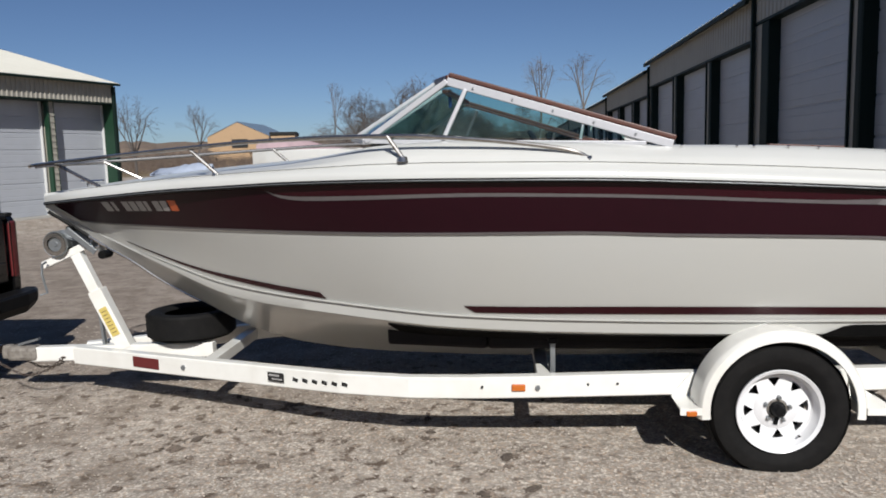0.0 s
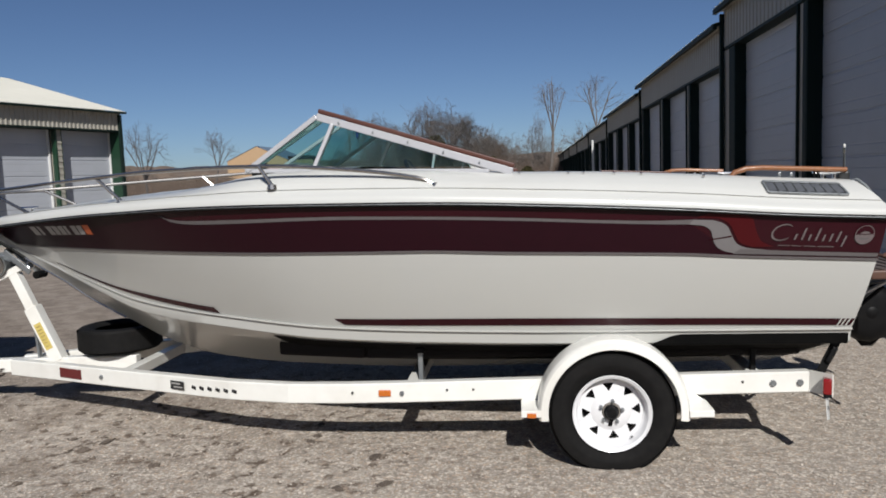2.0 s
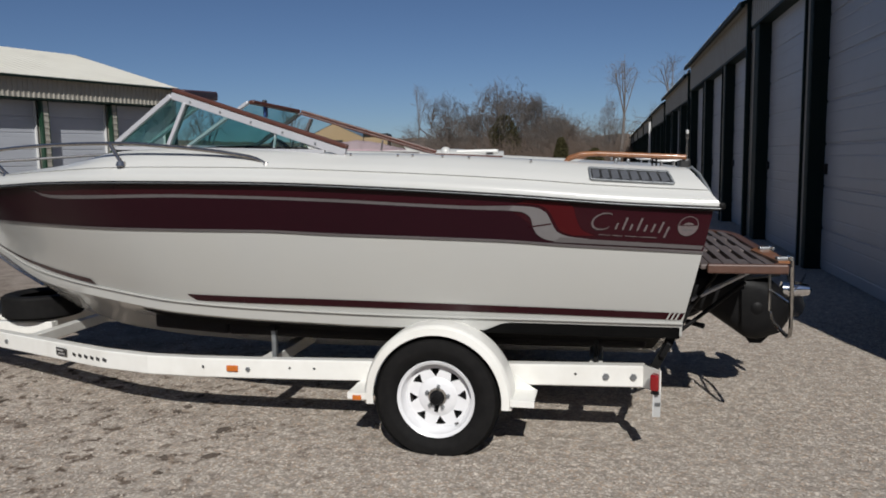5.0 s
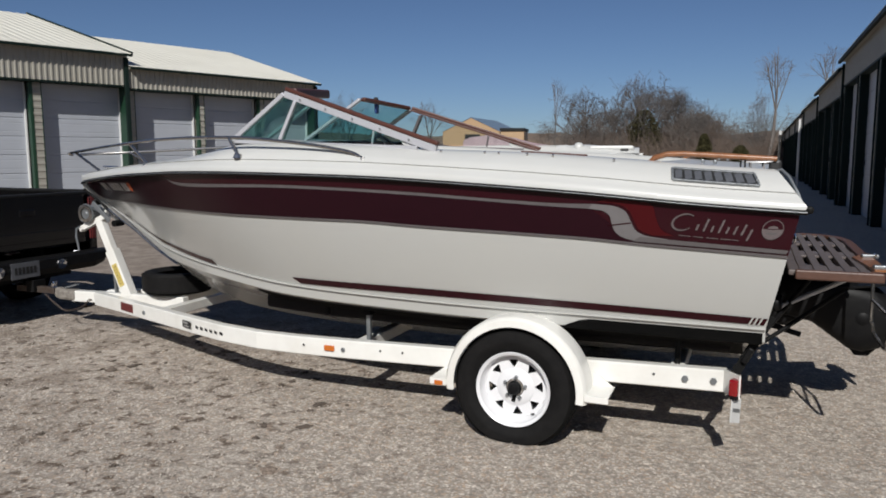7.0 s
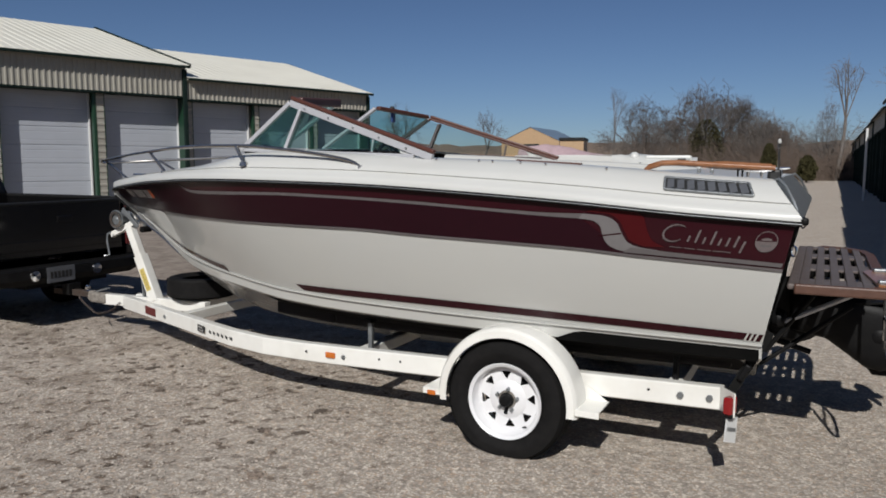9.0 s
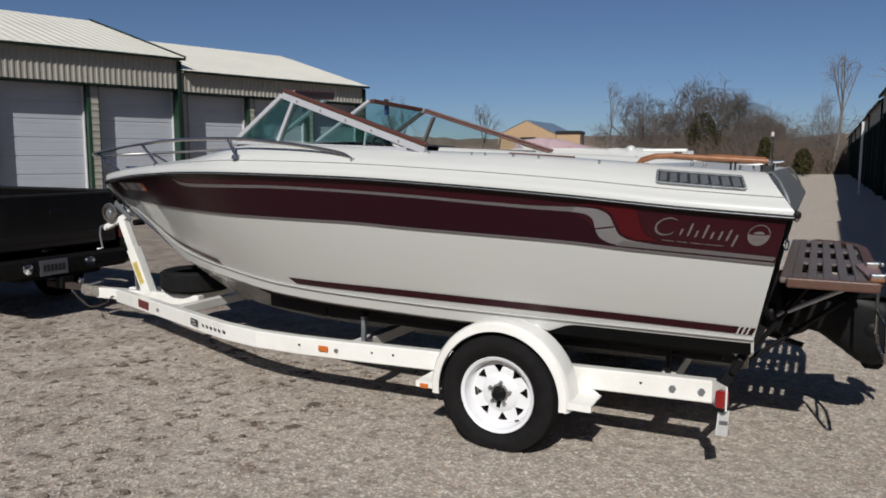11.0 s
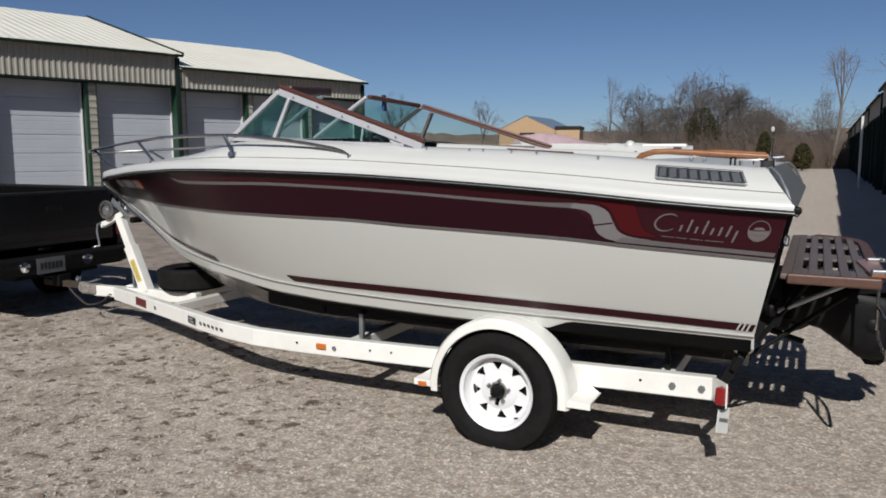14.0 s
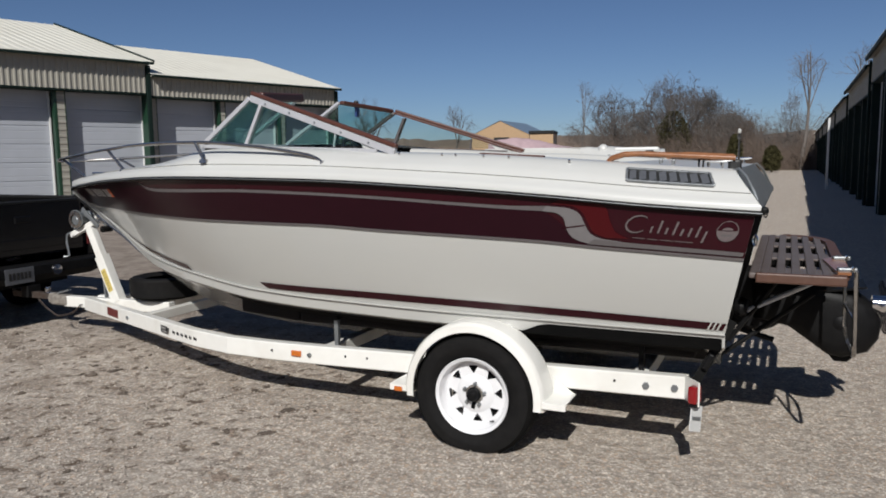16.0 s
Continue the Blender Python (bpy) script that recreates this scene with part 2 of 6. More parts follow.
def ground_material():
    m = bpy.data.materials.new("gravel_ground")
    m.use_nodes = True
    n, l = m.node_tree.nodes, m.node_tree.links
    p = n["Principled BSDF"]
    p.inputs["Roughness"].default_value = 0.92
    p.inputs["Specular IOR Level"].default_value = 0.25
    tc = n.new("ShaderNodeTexCoord")

    def noise_at(scale, detail=6.0, rough=0.6):
        t = n.new("ShaderNodeTexNoise")
        t.inputs["Scale"].default_value, t.inputs["Detail"].default_value, t.inputs["Roughness"].default_value = scale, detail, rough
        l.new(tc.outputs["Object"], t.inputs["Vector"])
        return t

    def mix(fac, a, b):
        x = n.new("ShaderNodeMix")
        x.data_type = "RGBA"
        if isinstance(fac, float):
            x.inputs["Factor"].default_value = fac
        else:
            l.new(fac, x.inputs["Factor"])
        for key, v in (("A", a), ("B", b)):
            if isinstance(v, tuple):
                x.inputs[key].default_value = (*v, 1)
            else:
                l.new(v, x.inputs[key])
        return x.outputs["Result"]

    def ramp(src, lo, hi):
        r = n.new("ShaderNodeMapRange")
        r.inputs["From Min"].default_value, r.inputs["From Max"].default_value = lo, hi
        r.interpolation_type = "SMOOTHSTEP"
        l.new(src, r.inputs["Value"])
        return r.outputs["Result"]

    sepx = n.new("ShaderNodeSeparateXYZ")
    l.new(tc.outputs["Object"], sepx.inputs[0])
    warp = noise_at(22, 3)
    off = n.new("ShaderNodeVectorMath")
    off.operation = "MULTIPLY_ADD"
    l.new(warp.outputs["Color"], off.inputs[0])
    off.inputs[1].default_value = (0.05, 0.05, 0.05)
    l.new(tc.outputs["Object"], off.inputs[2])
    vor = n.new("ShaderNodeTexVoronoi")
    vor.inputs["Scale"].default_value = 62
    l.new(off.outputs["Vector"], vor.inputs["Vector"])
    sep = n.new("ShaderNodeSeparateColor")
    l.new(vor.outputs["Color"], sep.inputs["Color"])
    grain = noise_at(46, 12, 0.78)
    pebble = mix(ramp(sep.outputs["Red"], 0.0, 1.0), (0.37, 0.320, 0.270), (0.84, 0.755, 0.655))
    pebble = mix(ramp(sep.outputs["Green"], 0.62, 0.90), pebble, (0.52, 0.375, 0.262))
    pebble = mix(ramp(vor.outputs["Distance"], 0.30, 0.85), pebble, (0.26, 0.224, 0.19))
    pebble = mix(ramp(grain.outputs["Fac"], 0.36, 0.50), (0.225, 0.193, 0.163), pebble)
    sand = mix(ramp(noise_at(7, 8, 0.7).outputs["Fac"], 0.35, 0.65), (0.455, 0.400, 0.340), (0.635, 0.566, 0.490))
    broad = noise_at(0.55, 5)
    c = mix(0.2, pebble, sand)
    c = mix(ramp(broad.outputs["Fac"], 0.42, 0.66), c, mix(0.45, pebble, sand))
    mottle = ramp(noise_at(13, 7, 0.7).outputs["Fac"], 0.36, 0.62)
    c = mix(mottle, mix(0.42, c, (0.15, 0.127, 0.105)), c)
    # dark leaf litter trodden into the part of the lot by the tow vehicle
    litter = ramp(noise_at(9.5, 6, 0.62).outputs["Fac"], 0.52, 0.655)
    west = n.new("ShaderNodeMapRange")
    west.inputs["From Min"].default_value, west.inputs["From Max"].default_value = 2.4, -0.2
    l.new(sepx.outputs["X"], west.inputs["Value"])
    amount = n.new("ShaderNodeMath")
    amount.operation = "MULTIPLY"
    l.new(litter, amount.inputs[0])
    l.new(west.outputs["Result"], amount.inputs[1])
    c2 = mix(amount.outputs[0], c, (0.105, 0.075, 0.055))
    brown = ramp(noise_at(2.4, 6).outputs["Fac"], 0.45, 0.62)
    amount = n.new("ShaderNodeMath")
    amount.operation = "MULTIPLY"
    l.new(brown, amount.inputs[0])
    west2 = n.new("ShaderNodeMapRange")
    west2.inputs["From Min"].default_value, west2.inputs["From Max"].default_value = 0.5, -2.5
    west2.inputs["To Max"].default_value = 0.6
    l.new(sepx.outputs["X"], west2.inputs["Value"])
    l.new(west2.outputs["Result"], amount.inputs[1])
    c2 = mix(amount.outputs[0], c2, (0.175, 0.138, 0.106))
    # bare brown dirt between the boat and the sunny row
    def fall(src, lo, hi):
        r = n.new("ShaderNodeMapRange")
        r.interpolation_type = "SMOOTHSTEP"
        r.inputs["From Min"].default_value, r.inputs["From Max"].default_value = lo, hi
        l.new(src, r.inputs["Value"])
        return r.outputs["Result"]

    def times(a, b):
        m2 = n.new("ShaderNodeMath")
        m2.operation = "MULTIPLY"
        l.new(a, m2.inputs[0])
        if isinstance(b, float):
            m2.inputs[1].default_value = b
        else:
            l.new(b, m2.inputs[1])
        return m2.outputs[0]

    wobble = n.new("ShaderNodeMath")
    wobble.operation = "MULTIPLY_ADD"
    l.new(noise_at(0.8, 5).outputs["Fac"], wobble.inputs[0])
    wobble.inputs[1].default_value = 2.4
    l.new(sepx.outputs["Y"], wobble.inputs[2])
    dirt = times(times(fall(wobble.outputs[0], 5.4, 7.2), fall(wobble.outputs[0], 19.0, 12.5)), fall(sepx.outputs["X"], 1.6, -1.4))
    earth = mix(ramp(noise_at(3.0, 8, 0.65).outputs["Fac"], 0.35, 0.66), (0.165, 0.132, 0.107), (0.285, 0.240, 0.202))
    c2 = mix(times(dirt, 0.8), c2, earth)
    # brown dry grass further out
    wob = noise_at(0.06, 4)
    addn = n.new("ShaderNodeMath")
    addn.operation = "MULTIPLY_ADD"
    l.new(wob.outputs["Fac"], addn.inputs[0])
    addn.inputs[1].default_value = 26.0
    l.new(sepx.outputs["Y"], addn.inputs[2])
    grass = mix(ramp(noise_at(0.9, 8).outputs["Fac"], 0.35, 0.7), (0.20, 0.145, 0.085), (0.13, 0.10, 0.055))
    c3 = mix(ramp(addn.outputs[0], 92.0, 97.0), c2, grass)
    l.new(c3, p.inputs["Base Color"])
    bump = n.new("ShaderNodeBump")
    bump.inputs["Strength"].default_value, bump.inputs["Distance"].default_value = 0.5, 0.02
    l.new(grain.outputs["Fac"], bump.inputs["Height"])
    lumps = n.new("ShaderNodeBump")
    lumps.inputs["Strength"].default_value, lumps.inputs["Distance"].default_value = 0.38, 0.05
    l.new(noise_at(11, 4, 0.6).outputs["Fac"], lumps.inputs["Height"])
    l.new(lumps.outputs["Normal"], bump.inputs["Normal"])
    l.new(bump.outputs["Normal"], p.inputs["Normal"])
    return m


M_GROUND = ground_material()

# ---- mesh tools ----
def part(name, bm, mat, parent=None, label="", smooth=False):
    """One mesh object out of a bmesh, under its thing or part."""
    bmesh.ops.recalc_face_normals(bm, faces=bm.faces)
    me = bpy.data.meshes.new(name)
    bm.to_mesh(me)
    bm.free()
    return mesh_part(name, me, mat, parent, label, smooth)


def mesh_part(name, me, mat, parent=None, label="", smooth=False):
    if mat and not me.materials:
        me.materials.append(mat)
    if smooth:
        for p in me.polygons:
            p.use_smooth = True
        me.set_sharp_from_angle(angle=radians(38))
    ob = new(name, me)
    if parent:
        ob.parent = parent
    if label:
        ob["label"] = label
    return ob


def thing(name, m, label, category, group=""):
    ob = new(name)
    ob.empty_display_size = 0.2
    ob.matrix_basis = m
    return tagged(ob, label, category, group)


def add_box(bm, size, at, rot=None, bevel=0.0):
    m = Matrix.Translation(at)
    if rot:
        m = m @ Euler([radians(a) for a in rot]).to_matrix().to_4x4()
    r = bmesh.ops.create_cube(bm, size=1.0, matrix=m @ Matrix.Diagonal((*size, 1)))
    if bevel:
        es = list({e for v in r["verts"] for e in v.link_edges})
        bmesh.ops.bevel(bm, geom=es, offset=bevel, segments=2, affect="EDGES", profile=0.5)
    return bm


def box(size, at, rot=None, bevel=0.0):
    return add_box(bmesh.new(), size, at, rot, bevel)


def grid(rows, closed=False, caps=False):
    """A skin over rows of points."""
    bm = bmesh.new()
    vs = [[bm.verts.new(p) for p in row] for row in rows]
    k = len(rows[0])
    for a, b in zip(vs, vs[1:]):
        for i in range(k if closed else k - 1):
            j = (i + 1) % k
            quad = [a[i], a[j], b[j], b[i]]
            try:
                bm.faces.new(quad)
            except ValueError:
                pass
    if caps:
        bm.faces.new(vs[0])
        bm.faces.new(list(reversed(vs[-1])))
    return bm


def add_tube(bm, path, radius, sides=8):
    path = [Vector(p) for p in path]
    rings = []
    up = Vector((0.013, 0.021, 1))
    for i, p in enumerate(path):
        d = (path[min(i + 1, len(path) - 1)] - path[max(i - 1, 0)]).normalized()
        u = d.cross(up)
        if u.length < 0.05:
            u = d.cross(Vector((1, 0, 0)))
        u.normalize()
        w = d.cross(u)
        r = radius[i] if isinstance(radius, (list, tuple)) else radius
        rings.append([bm.verts.new(p + (u * math.cos(a) + w * math.sin(a)) * r) for a in [2 * math.pi * k / sides for k in range(sides)]])
    for a, b in zip(rings, rings[1:]):
        for i in range(sides):
            j = (i + 1) % sides
            bm.faces.new([a[i], a[j], b[j], b[i]])
    bm.faces.new(rings[0])
    bm.faces.new(list(reversed(rings[-1])))
    return bm


def tube(path, radius, sides=8):
    return add_tube(bmesh.new(), path, radius, sides)


def add_bar(bm, a, b, w, h, up=(0, 0, 1), bevel=0.0):
    """A straight rectangular bar from a to b; w across, h along up."""
    a, b = Vector(a), Vector(b)
    d = (b - a).normalized()
    s = d.cross(Vector(up)).normalized()
    u = s.cross(d)
    m = Matrix((s, d, u)).transposed().to_4x4()
    m.translation = (a + b) / 2
    r = bmesh.ops.create_cube(bm, size=1.0, matrix=m @ Matrix.Diagonal((w, (b - a).length, h, 1)))
    if bevel:
        es = list({e for v in r["verts"] for e in v.link_edges})
        bmesh.ops.bevel(bm, geom=es, offset=bevel, segments=2, affect="EDGES", profile=0.5)
    return bm


def bar(a, b, w, h, up=(0, 0, 1), bevel=0.0):
    return add_bar(bmesh.new(), a, b, w, h, up, bevel)


def add_plate(bm, pts, thick):
    """A flat outline with thickness along its normal."""
    pts = [Vector(p) for p in pts]
    nrm = Vector((0, 0, 0))
    for i in range(1, len(pts) - 1):
        nrm += (pts[i] - pts[0]).cross(pts[i + 1] - pts[0])
    nrm = nrm.normalized() * thick
    a = [bm.verts.new(p) for p in pts]
    b = [bm.verts.new(p + nrm) for p in pts]
    bm.faces.new(a)
    bm.faces.new(list(reversed(b)))
    for i in range(len(pts)):
        j = (i + 1) % len(pts)
        bm.faces.new([a[i], b[i], b[j], a[j]])
    return bm


def plate(pts, thick):
    return add_plate(bmesh.new(), pts, thick)


def lathe(profile, axis="y", n=48, arc=(0, 360)):
    """Turn a profile of (radius, along) pairs round an axis through the origin."""
    rows = []
    full = arc[1] - arc[0] >= 360
    steps = n if full else n + 1
    for i in range(steps):
        a = radians(arc[0] + (arc[1] - arc[0]) * i / n)
        c, s = math.cos(a), math.sin(a)
        rows.append([(r * c, t, r * s) if axis == "y" else (r * c, r * s, t) for r, t in profile])
    if full:
        rows.append(rows[0])
    bm = grid(rows)
    bmesh.ops.remove_doubles(bm, verts=bm.verts, dist=1e-5)
    return bm


def smooth_curve(xs, ys):
    """A curve through points that does not overshoot (monotone cubic)."""
    xs, ys = [float(v) for v in xs], [float(v) for v in ys]
    n = len(xs)
    d = [(ys[i + 1] - ys[i]) / (xs[i + 1] - xs[i]) for i in range(n - 1)]
    m = [d[0]] + [0 if d[i - 1] * d[i] <= 0 else 2 * d[i - 1] * d[i] / (d[i - 1] + d[i]) for i in range(1, n - 1)] + [d[-1]]

    def f(x):
        if x <= xs[0]:
            return ys[0]
        if x >= xs[-1]:
            return ys[-1]
        k = max(i for i in range(n - 1) if xs[i] <= x)
        h = xs[k + 1] - xs[k]
        t = (x - xs[k]) / h
        return (2 * t**3 - 3 * t**2 + 1) * ys[k] + (t**3 - 2 * t**2 + t) * h * m[k] + (-2 * t**3 + 3 * t**2) * ys[k + 1] + (t**3 - t**2) * h * m[k + 1]
    return f


def span(a, b, n):
    return [a + (b - a) * i / (n - 1) for i in range(n)]


# ---- ground ----
def build_ground():
    bm = bmesh.new()
    xs = [-900, -300, -120, -60, -30] + span(-18, 10, 57) + [20, 40, 90, 300, 900]
    ys = [-300, -80, -25, -10] + span(-3, 12, 31) + [16, 24, 40, 70, 110, 200, 500, 1500]
    vs = [[bm.verts.new((x, y, 0.018 * noise.noise(Vector((x * 0.7, y * 0.7, 0))) * (1 if -16 < x < 9 and -2 < y < 11 else 0) - 0.004)) for x in xs] for y in ys]
    for a, b in zip(vs, vs[1:]):
        for i in range(len(xs) - 1):
            bm.faces.new([a[i], a[i + 1], b[i + 1], b[i]])
    ob = part("ground", bm, M_GROUND, smooth=True)
    tagged(ob, "pale tan gravel lot with darker damp clumps", "ground", kind="structure")


build_ground()

# ---- the boat ----
BOAT = pose(0, 4.77, 0, 0, 0, 0.35)      # bow towards -x, stern towards +x, z up
sheer_y = smooth_curve([-2.8, -2.5, -2.2, -1.7, -1.3, -0.8, -0.2, 0.7, 1.6, 3.0], [0.0, 0.235, 0.415, 0.665, 0.86, 1.05, 1.21, 1.275, 1.275, 1.245])
sheer_z = smooth_curve([-2.8, -2.1, -1.62, -1.21, -0.79, -0.3, 0.3, 0.7, 1.38, 2.0, 2.53, 3.0], [1.335, 1.392, 1.427, 1.447, 1.464, 1.470, 1.464, 1.456, 1.424, 1.385, 1.343, 1.315])
chine_y = smooth_curve([-2.8, -2.5, -2.22, -2.0, -1.74, -1.43, -1.0, -0.69, 0.0, 0.6, 1.5, 3.0], [0.0, 0.03, 0.10, 0.19, 0.315, 0.46, 0.65, 0.77, 0.975, 1.055, 1.10, 1.11])
chine_z = smooth_curve([-2.8, -2.5, -2.2, -2.0, -1.74, -1.43, -1.02, -0.65, -0.29, 0.0, 0.6, 1.4, 3.0], [1.30, 1.17, 1.06, 1.0, 0.935, 0.865, 0.82, 0.795, 0.772, 0.757, 0.744, 0.736, 0.734])
keel_z = smooth_curve([-2.8, -2.65, -2.4, -2.22, -2.0, -1.69, -1.42, -1.04, -0.46, 0.5, 3.0], [1.30, 1.21, 1.045, 0.94, 0.79, 0.622, 0.48, 0.365, 0.30, 0.265, 0.285])
top_z = smooth_curve([-2.8, -2.17, -1.69, -1.27, -0.9, -0.6, -0.35, 0.0, 0.6, 1.1, 1.6, 2.3, 3.0], [1.375, 1.455, 1.505, 1.54, 1.565, 1.605, 1.645, 1.66, 1.64, 1.612, 1.595, 1.55, 1.508])
STATIONS = span(-2.795, -1.6, 26) + span(-1.55, 3.0, 52)


def rake(x, z):
    """The transom leans: the lower, the further forward."""
    w = max(0.0, min(1.0, (x - 2.2) / 0.8))
    return x - w * (1.335 - z) * 0.205


def side(x, z, off=0.0):
    """A point on the near topside."""
    zc, zs = chine_z(x), sheer_z(x)
    v = (z - zc) / max(0.02, zs - zc)
    flare = 0.035 * max(0.0, min(1.0, (-0.6 - x) / 1.2))
    y = chine_y(x) + (sheer_y(x) - 0.02 - chine_y(x)) * v + (0.03 * (1 - flare / 0.035) - flare) * 4 * v * (1 - v) * min(1.0, sheer_y(x) / 0.6)
    return (rake(x, z), -(max(0.0, y) + off), z)


def mirror(p):
    return (p[0], -p[1], p[2])


def band(lower, upper, n=60, rows=5, off=0.005, thick=0.003):
    """A strip of tape on the topside between two lines, each a list of (x, z)."""
    def along(line):
        d = [0.0]
        for a, b in zip(line, line[1:]):
            d.append(d[-1] + math.hypot(b[0] - a[0], b[1] - a[1]))
        fx, fz = smooth_curve(d, [p[0] for p in line]), smooth_curve(d, [p[1] for p in line])
        return [(fx(d[-1] * i / (n - 1)), fz(d[-1] * i / (n - 1))) for i in range(n)]
    lo, hi = along(lower), along(upper)
    out = []
    for (xa, za), (xb, zb) in zip(lo, hi):
        out.append([side(xa + (xb - xa) * k / rows, za + (zb - za) * k / rows, off) for k in range(rows + 1)])
    bm = grid(out)
    return bm


# the maker's script becomes plain shapes: heights of a row of slanting bars over and under their line
BAR_ROW = ((0.0, 0.030), (0.0, 0.060), (0.0, 0.030), (0.0, 0.062), (0.0, 0.032), (0.0, 0.040), (0.0, 0.052), (-0.022, 0.032))


def deck_point(x, k, off=0.0):
    """A point on the near side of the deck at station x; k counts its mouldings from the rail inwards."""
    line = deck_section(x, True)
    i = min(len(line) - 2, int(k))
    a, b = Vector(line[i]), Vector(line[i + 1])
    d = b - a
    nrm = Vector((0, -d.z, d.y)).normalized()
    if nrm.y > 0:
        nrm = -nrm
    return a + d * (k - i) + nrm * off


def build_boat():
    boat = thing("motorboat", BOAT, "white and maroon runabout motorboat on a white trailer", "boat")
    # hull: bottom, chine step and topsides, both sides in one skin
    rows = []
    for x in STATIONS:
        zc, yc, zk, zs = chine_z(x), chine_y(x), keel_z(x), sheer_z(x)
        zk = min(zk, zc - 0.002)
        k = min(1.0, yc / 0.5)
        half = [(rake(x, zk), 0.0, zk)]
        for f in (0.25, 0.5, 0.75):
            zz = zk + (zc - 0.085 * k - zk) * f
            half.append((rake(x, zz), -yc * 0.97 * f, zz))
        half += [(rake(x, zc), -yc * 0.97, zc - 0.085 * k), (rake(x, zc), -yc * 0.985, zc - 0.075 * k), (rake(x, zc), -max(0, yc - 0.004), zc - 0.012 * k), (rake(x, zc), -(yc + 0.014 * k), zc - 0.008 * k), (rake(x, zc), -(yc + 0.014 * k), zc)]
        half += [side(x, zc + (zs - zc) * v) for v in (0.0, 0.12, 0.25, 0.4, 0.55, 0.7, 0.85, 1.0)]
        rows.append([mirror(p) for p in reversed(half[1:])] + half)
    hull = part("hull", grid(rows), M_GEL, boat, "white gelcoat hull with a V bottom", smooth=True)
    last = rows[-1]
    bm = bmesh.new()
    bm.faces.new([bm.verts.new((p[0] - 0.002, p[1], p[2])) for p in last])
    part("transom", bm, M_BOTTOM, boat, "black transom")
    # dark bottom paint on the after body
    for s, nm in ((1, "bottom_paint"), (-1, "bottom_paint")):
        rows = []
        for x in span(-0.35, 2.99, 40):
            zc, yc, zk = chine_z(x), chine_y(x), keel_z(x)
            end = min(1.0, (x + 0.36) / 0.15)
            rows.append([(rake(x, zk), -s * yc * 0.97 * f, zk + (zc - 0.085 - zk) * f - 0.006) for f in span(0.98 - 0.6 * end, 0.98, 4)])
        part(nm, grid(rows), M_BOTTOM, boat, "dull black underside")
    # Black strip on the after chine: a dark reflection put in as colour.
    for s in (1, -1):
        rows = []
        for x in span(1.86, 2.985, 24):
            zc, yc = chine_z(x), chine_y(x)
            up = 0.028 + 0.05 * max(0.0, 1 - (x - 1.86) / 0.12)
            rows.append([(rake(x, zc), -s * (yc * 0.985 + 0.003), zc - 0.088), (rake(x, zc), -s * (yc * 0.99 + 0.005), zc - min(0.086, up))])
        part("chine_reflection", grid(rows), M_BOTTOM, boat, "black strip for the dark reflection on the chine")
    # colour bands on both topsides
    def both(name, bm, mat, label):
        ob = part(name, bm, mat, boat, label, smooth=True)
        twin = ob.data.copy()
        for v in twin.vertices:
            v.co.y = -v.co.y
        twin.flip_normals()
        mesh_part(name, twin, mat, boat, label)

    top = [(x, sheer_z(x) - 0.012) for x in span(-2.70, 3.0, 40)]
    low = [(-2.52, 1.222), (-2.2, 1.208), (-1.72, 1.205), (-1.25, 1.206), (-0.89, 1.205), (0.03, 1.204), (0.6, 1.204), (1.1, 1.186), (1.62, 1.171), (2.0, 1.158), (2.3, 1.138), (2.6, 1.124), (3.0, 1.106)]
    both("colour_band", band(low, top, 90, 8, 0.004), M_MAROON, "dark maroon band")
    pin_low = [(-0.93, 1.412), (-0.86, 1.385), (-0.72, 1.374), (0.1, 1.386), (0.57, 1.378), (1.1, 1.357), (1.6, 1.329), (1.9, 1.314), (2.03, 1.310)]
    pin_top = [(-0.96, 1.434), (-0.90, 1.408), (-0.76, 1.396), (0.1, 1.404), (0.57, 1.394), (1.1, 1.373), (1.6, 1.345), (1.9, 1.334), (2.05, 1.335)]
    fore = [(x, sheer_z(x) - 0.016) for x in span(-2.68, -1.02, 10)]
    both("plum_band", band([p for p in low if p[0] < 2.25] + [(2.26, 1.142)], fore + [p for p in pin_low], 90, 8, 0.0058), M_PLUM, "dark plum band under the pinstripe")
    both("pinstripe", band(pin_low, pin_top, 60, 2, 0.008), M_GREYLINE, "thin grey pinstripe")
    both("lower_pinstripe", band([(x, z - 0.008) for x, z in low], [(x, z + 0.004) for x, z in low], 80, 2, 0.009), M_GREYLINE, "grey line under the band")
    wave_l = [(2.02, 1.310), (2.085, 1.303), (2.128, 1.274), (2.140, 1.228), (2.160, 1.190), (2.21, 1.163), (2.30, 1.148)]
    wave_r = [(2.04, 1.335), (2.14, 1.328), (2.205, 1.300), (2.235, 1.245), (2.26, 1.205), (2.32, 1.180), (2.42, 1.168)]
    both("silver_wave", band(wave_l, wave_r, 36, 4, 0.009), M_SILVER, "silver wave stripe")
    both("silver_tail", band([(2.24, 1.151), (2.5, 1.140), (2.99, 1.118)], [(2.28, 1.176), (2.5, 1.162), (2.995, 1.136)], 24, 2, 0.0095), M_GREYLINE, "grey stripe")
    red_l = [(2.06, 1.345), (2.16, 1.338), (2.22, 1.305), (2.25, 1.25), (2.275, 1.21), (2.34, 1.184)]
    red_r = [(2.12, 1.368), (2.26, 1.362), (2.335, 1.330), (2.355, 1.27), (2.385, 1.215), (2.45, 1.184)]
    both("red_wave", band(red_l, red_r, 36, 4, 0.0075), M_RED, "brighter red wave stripe")
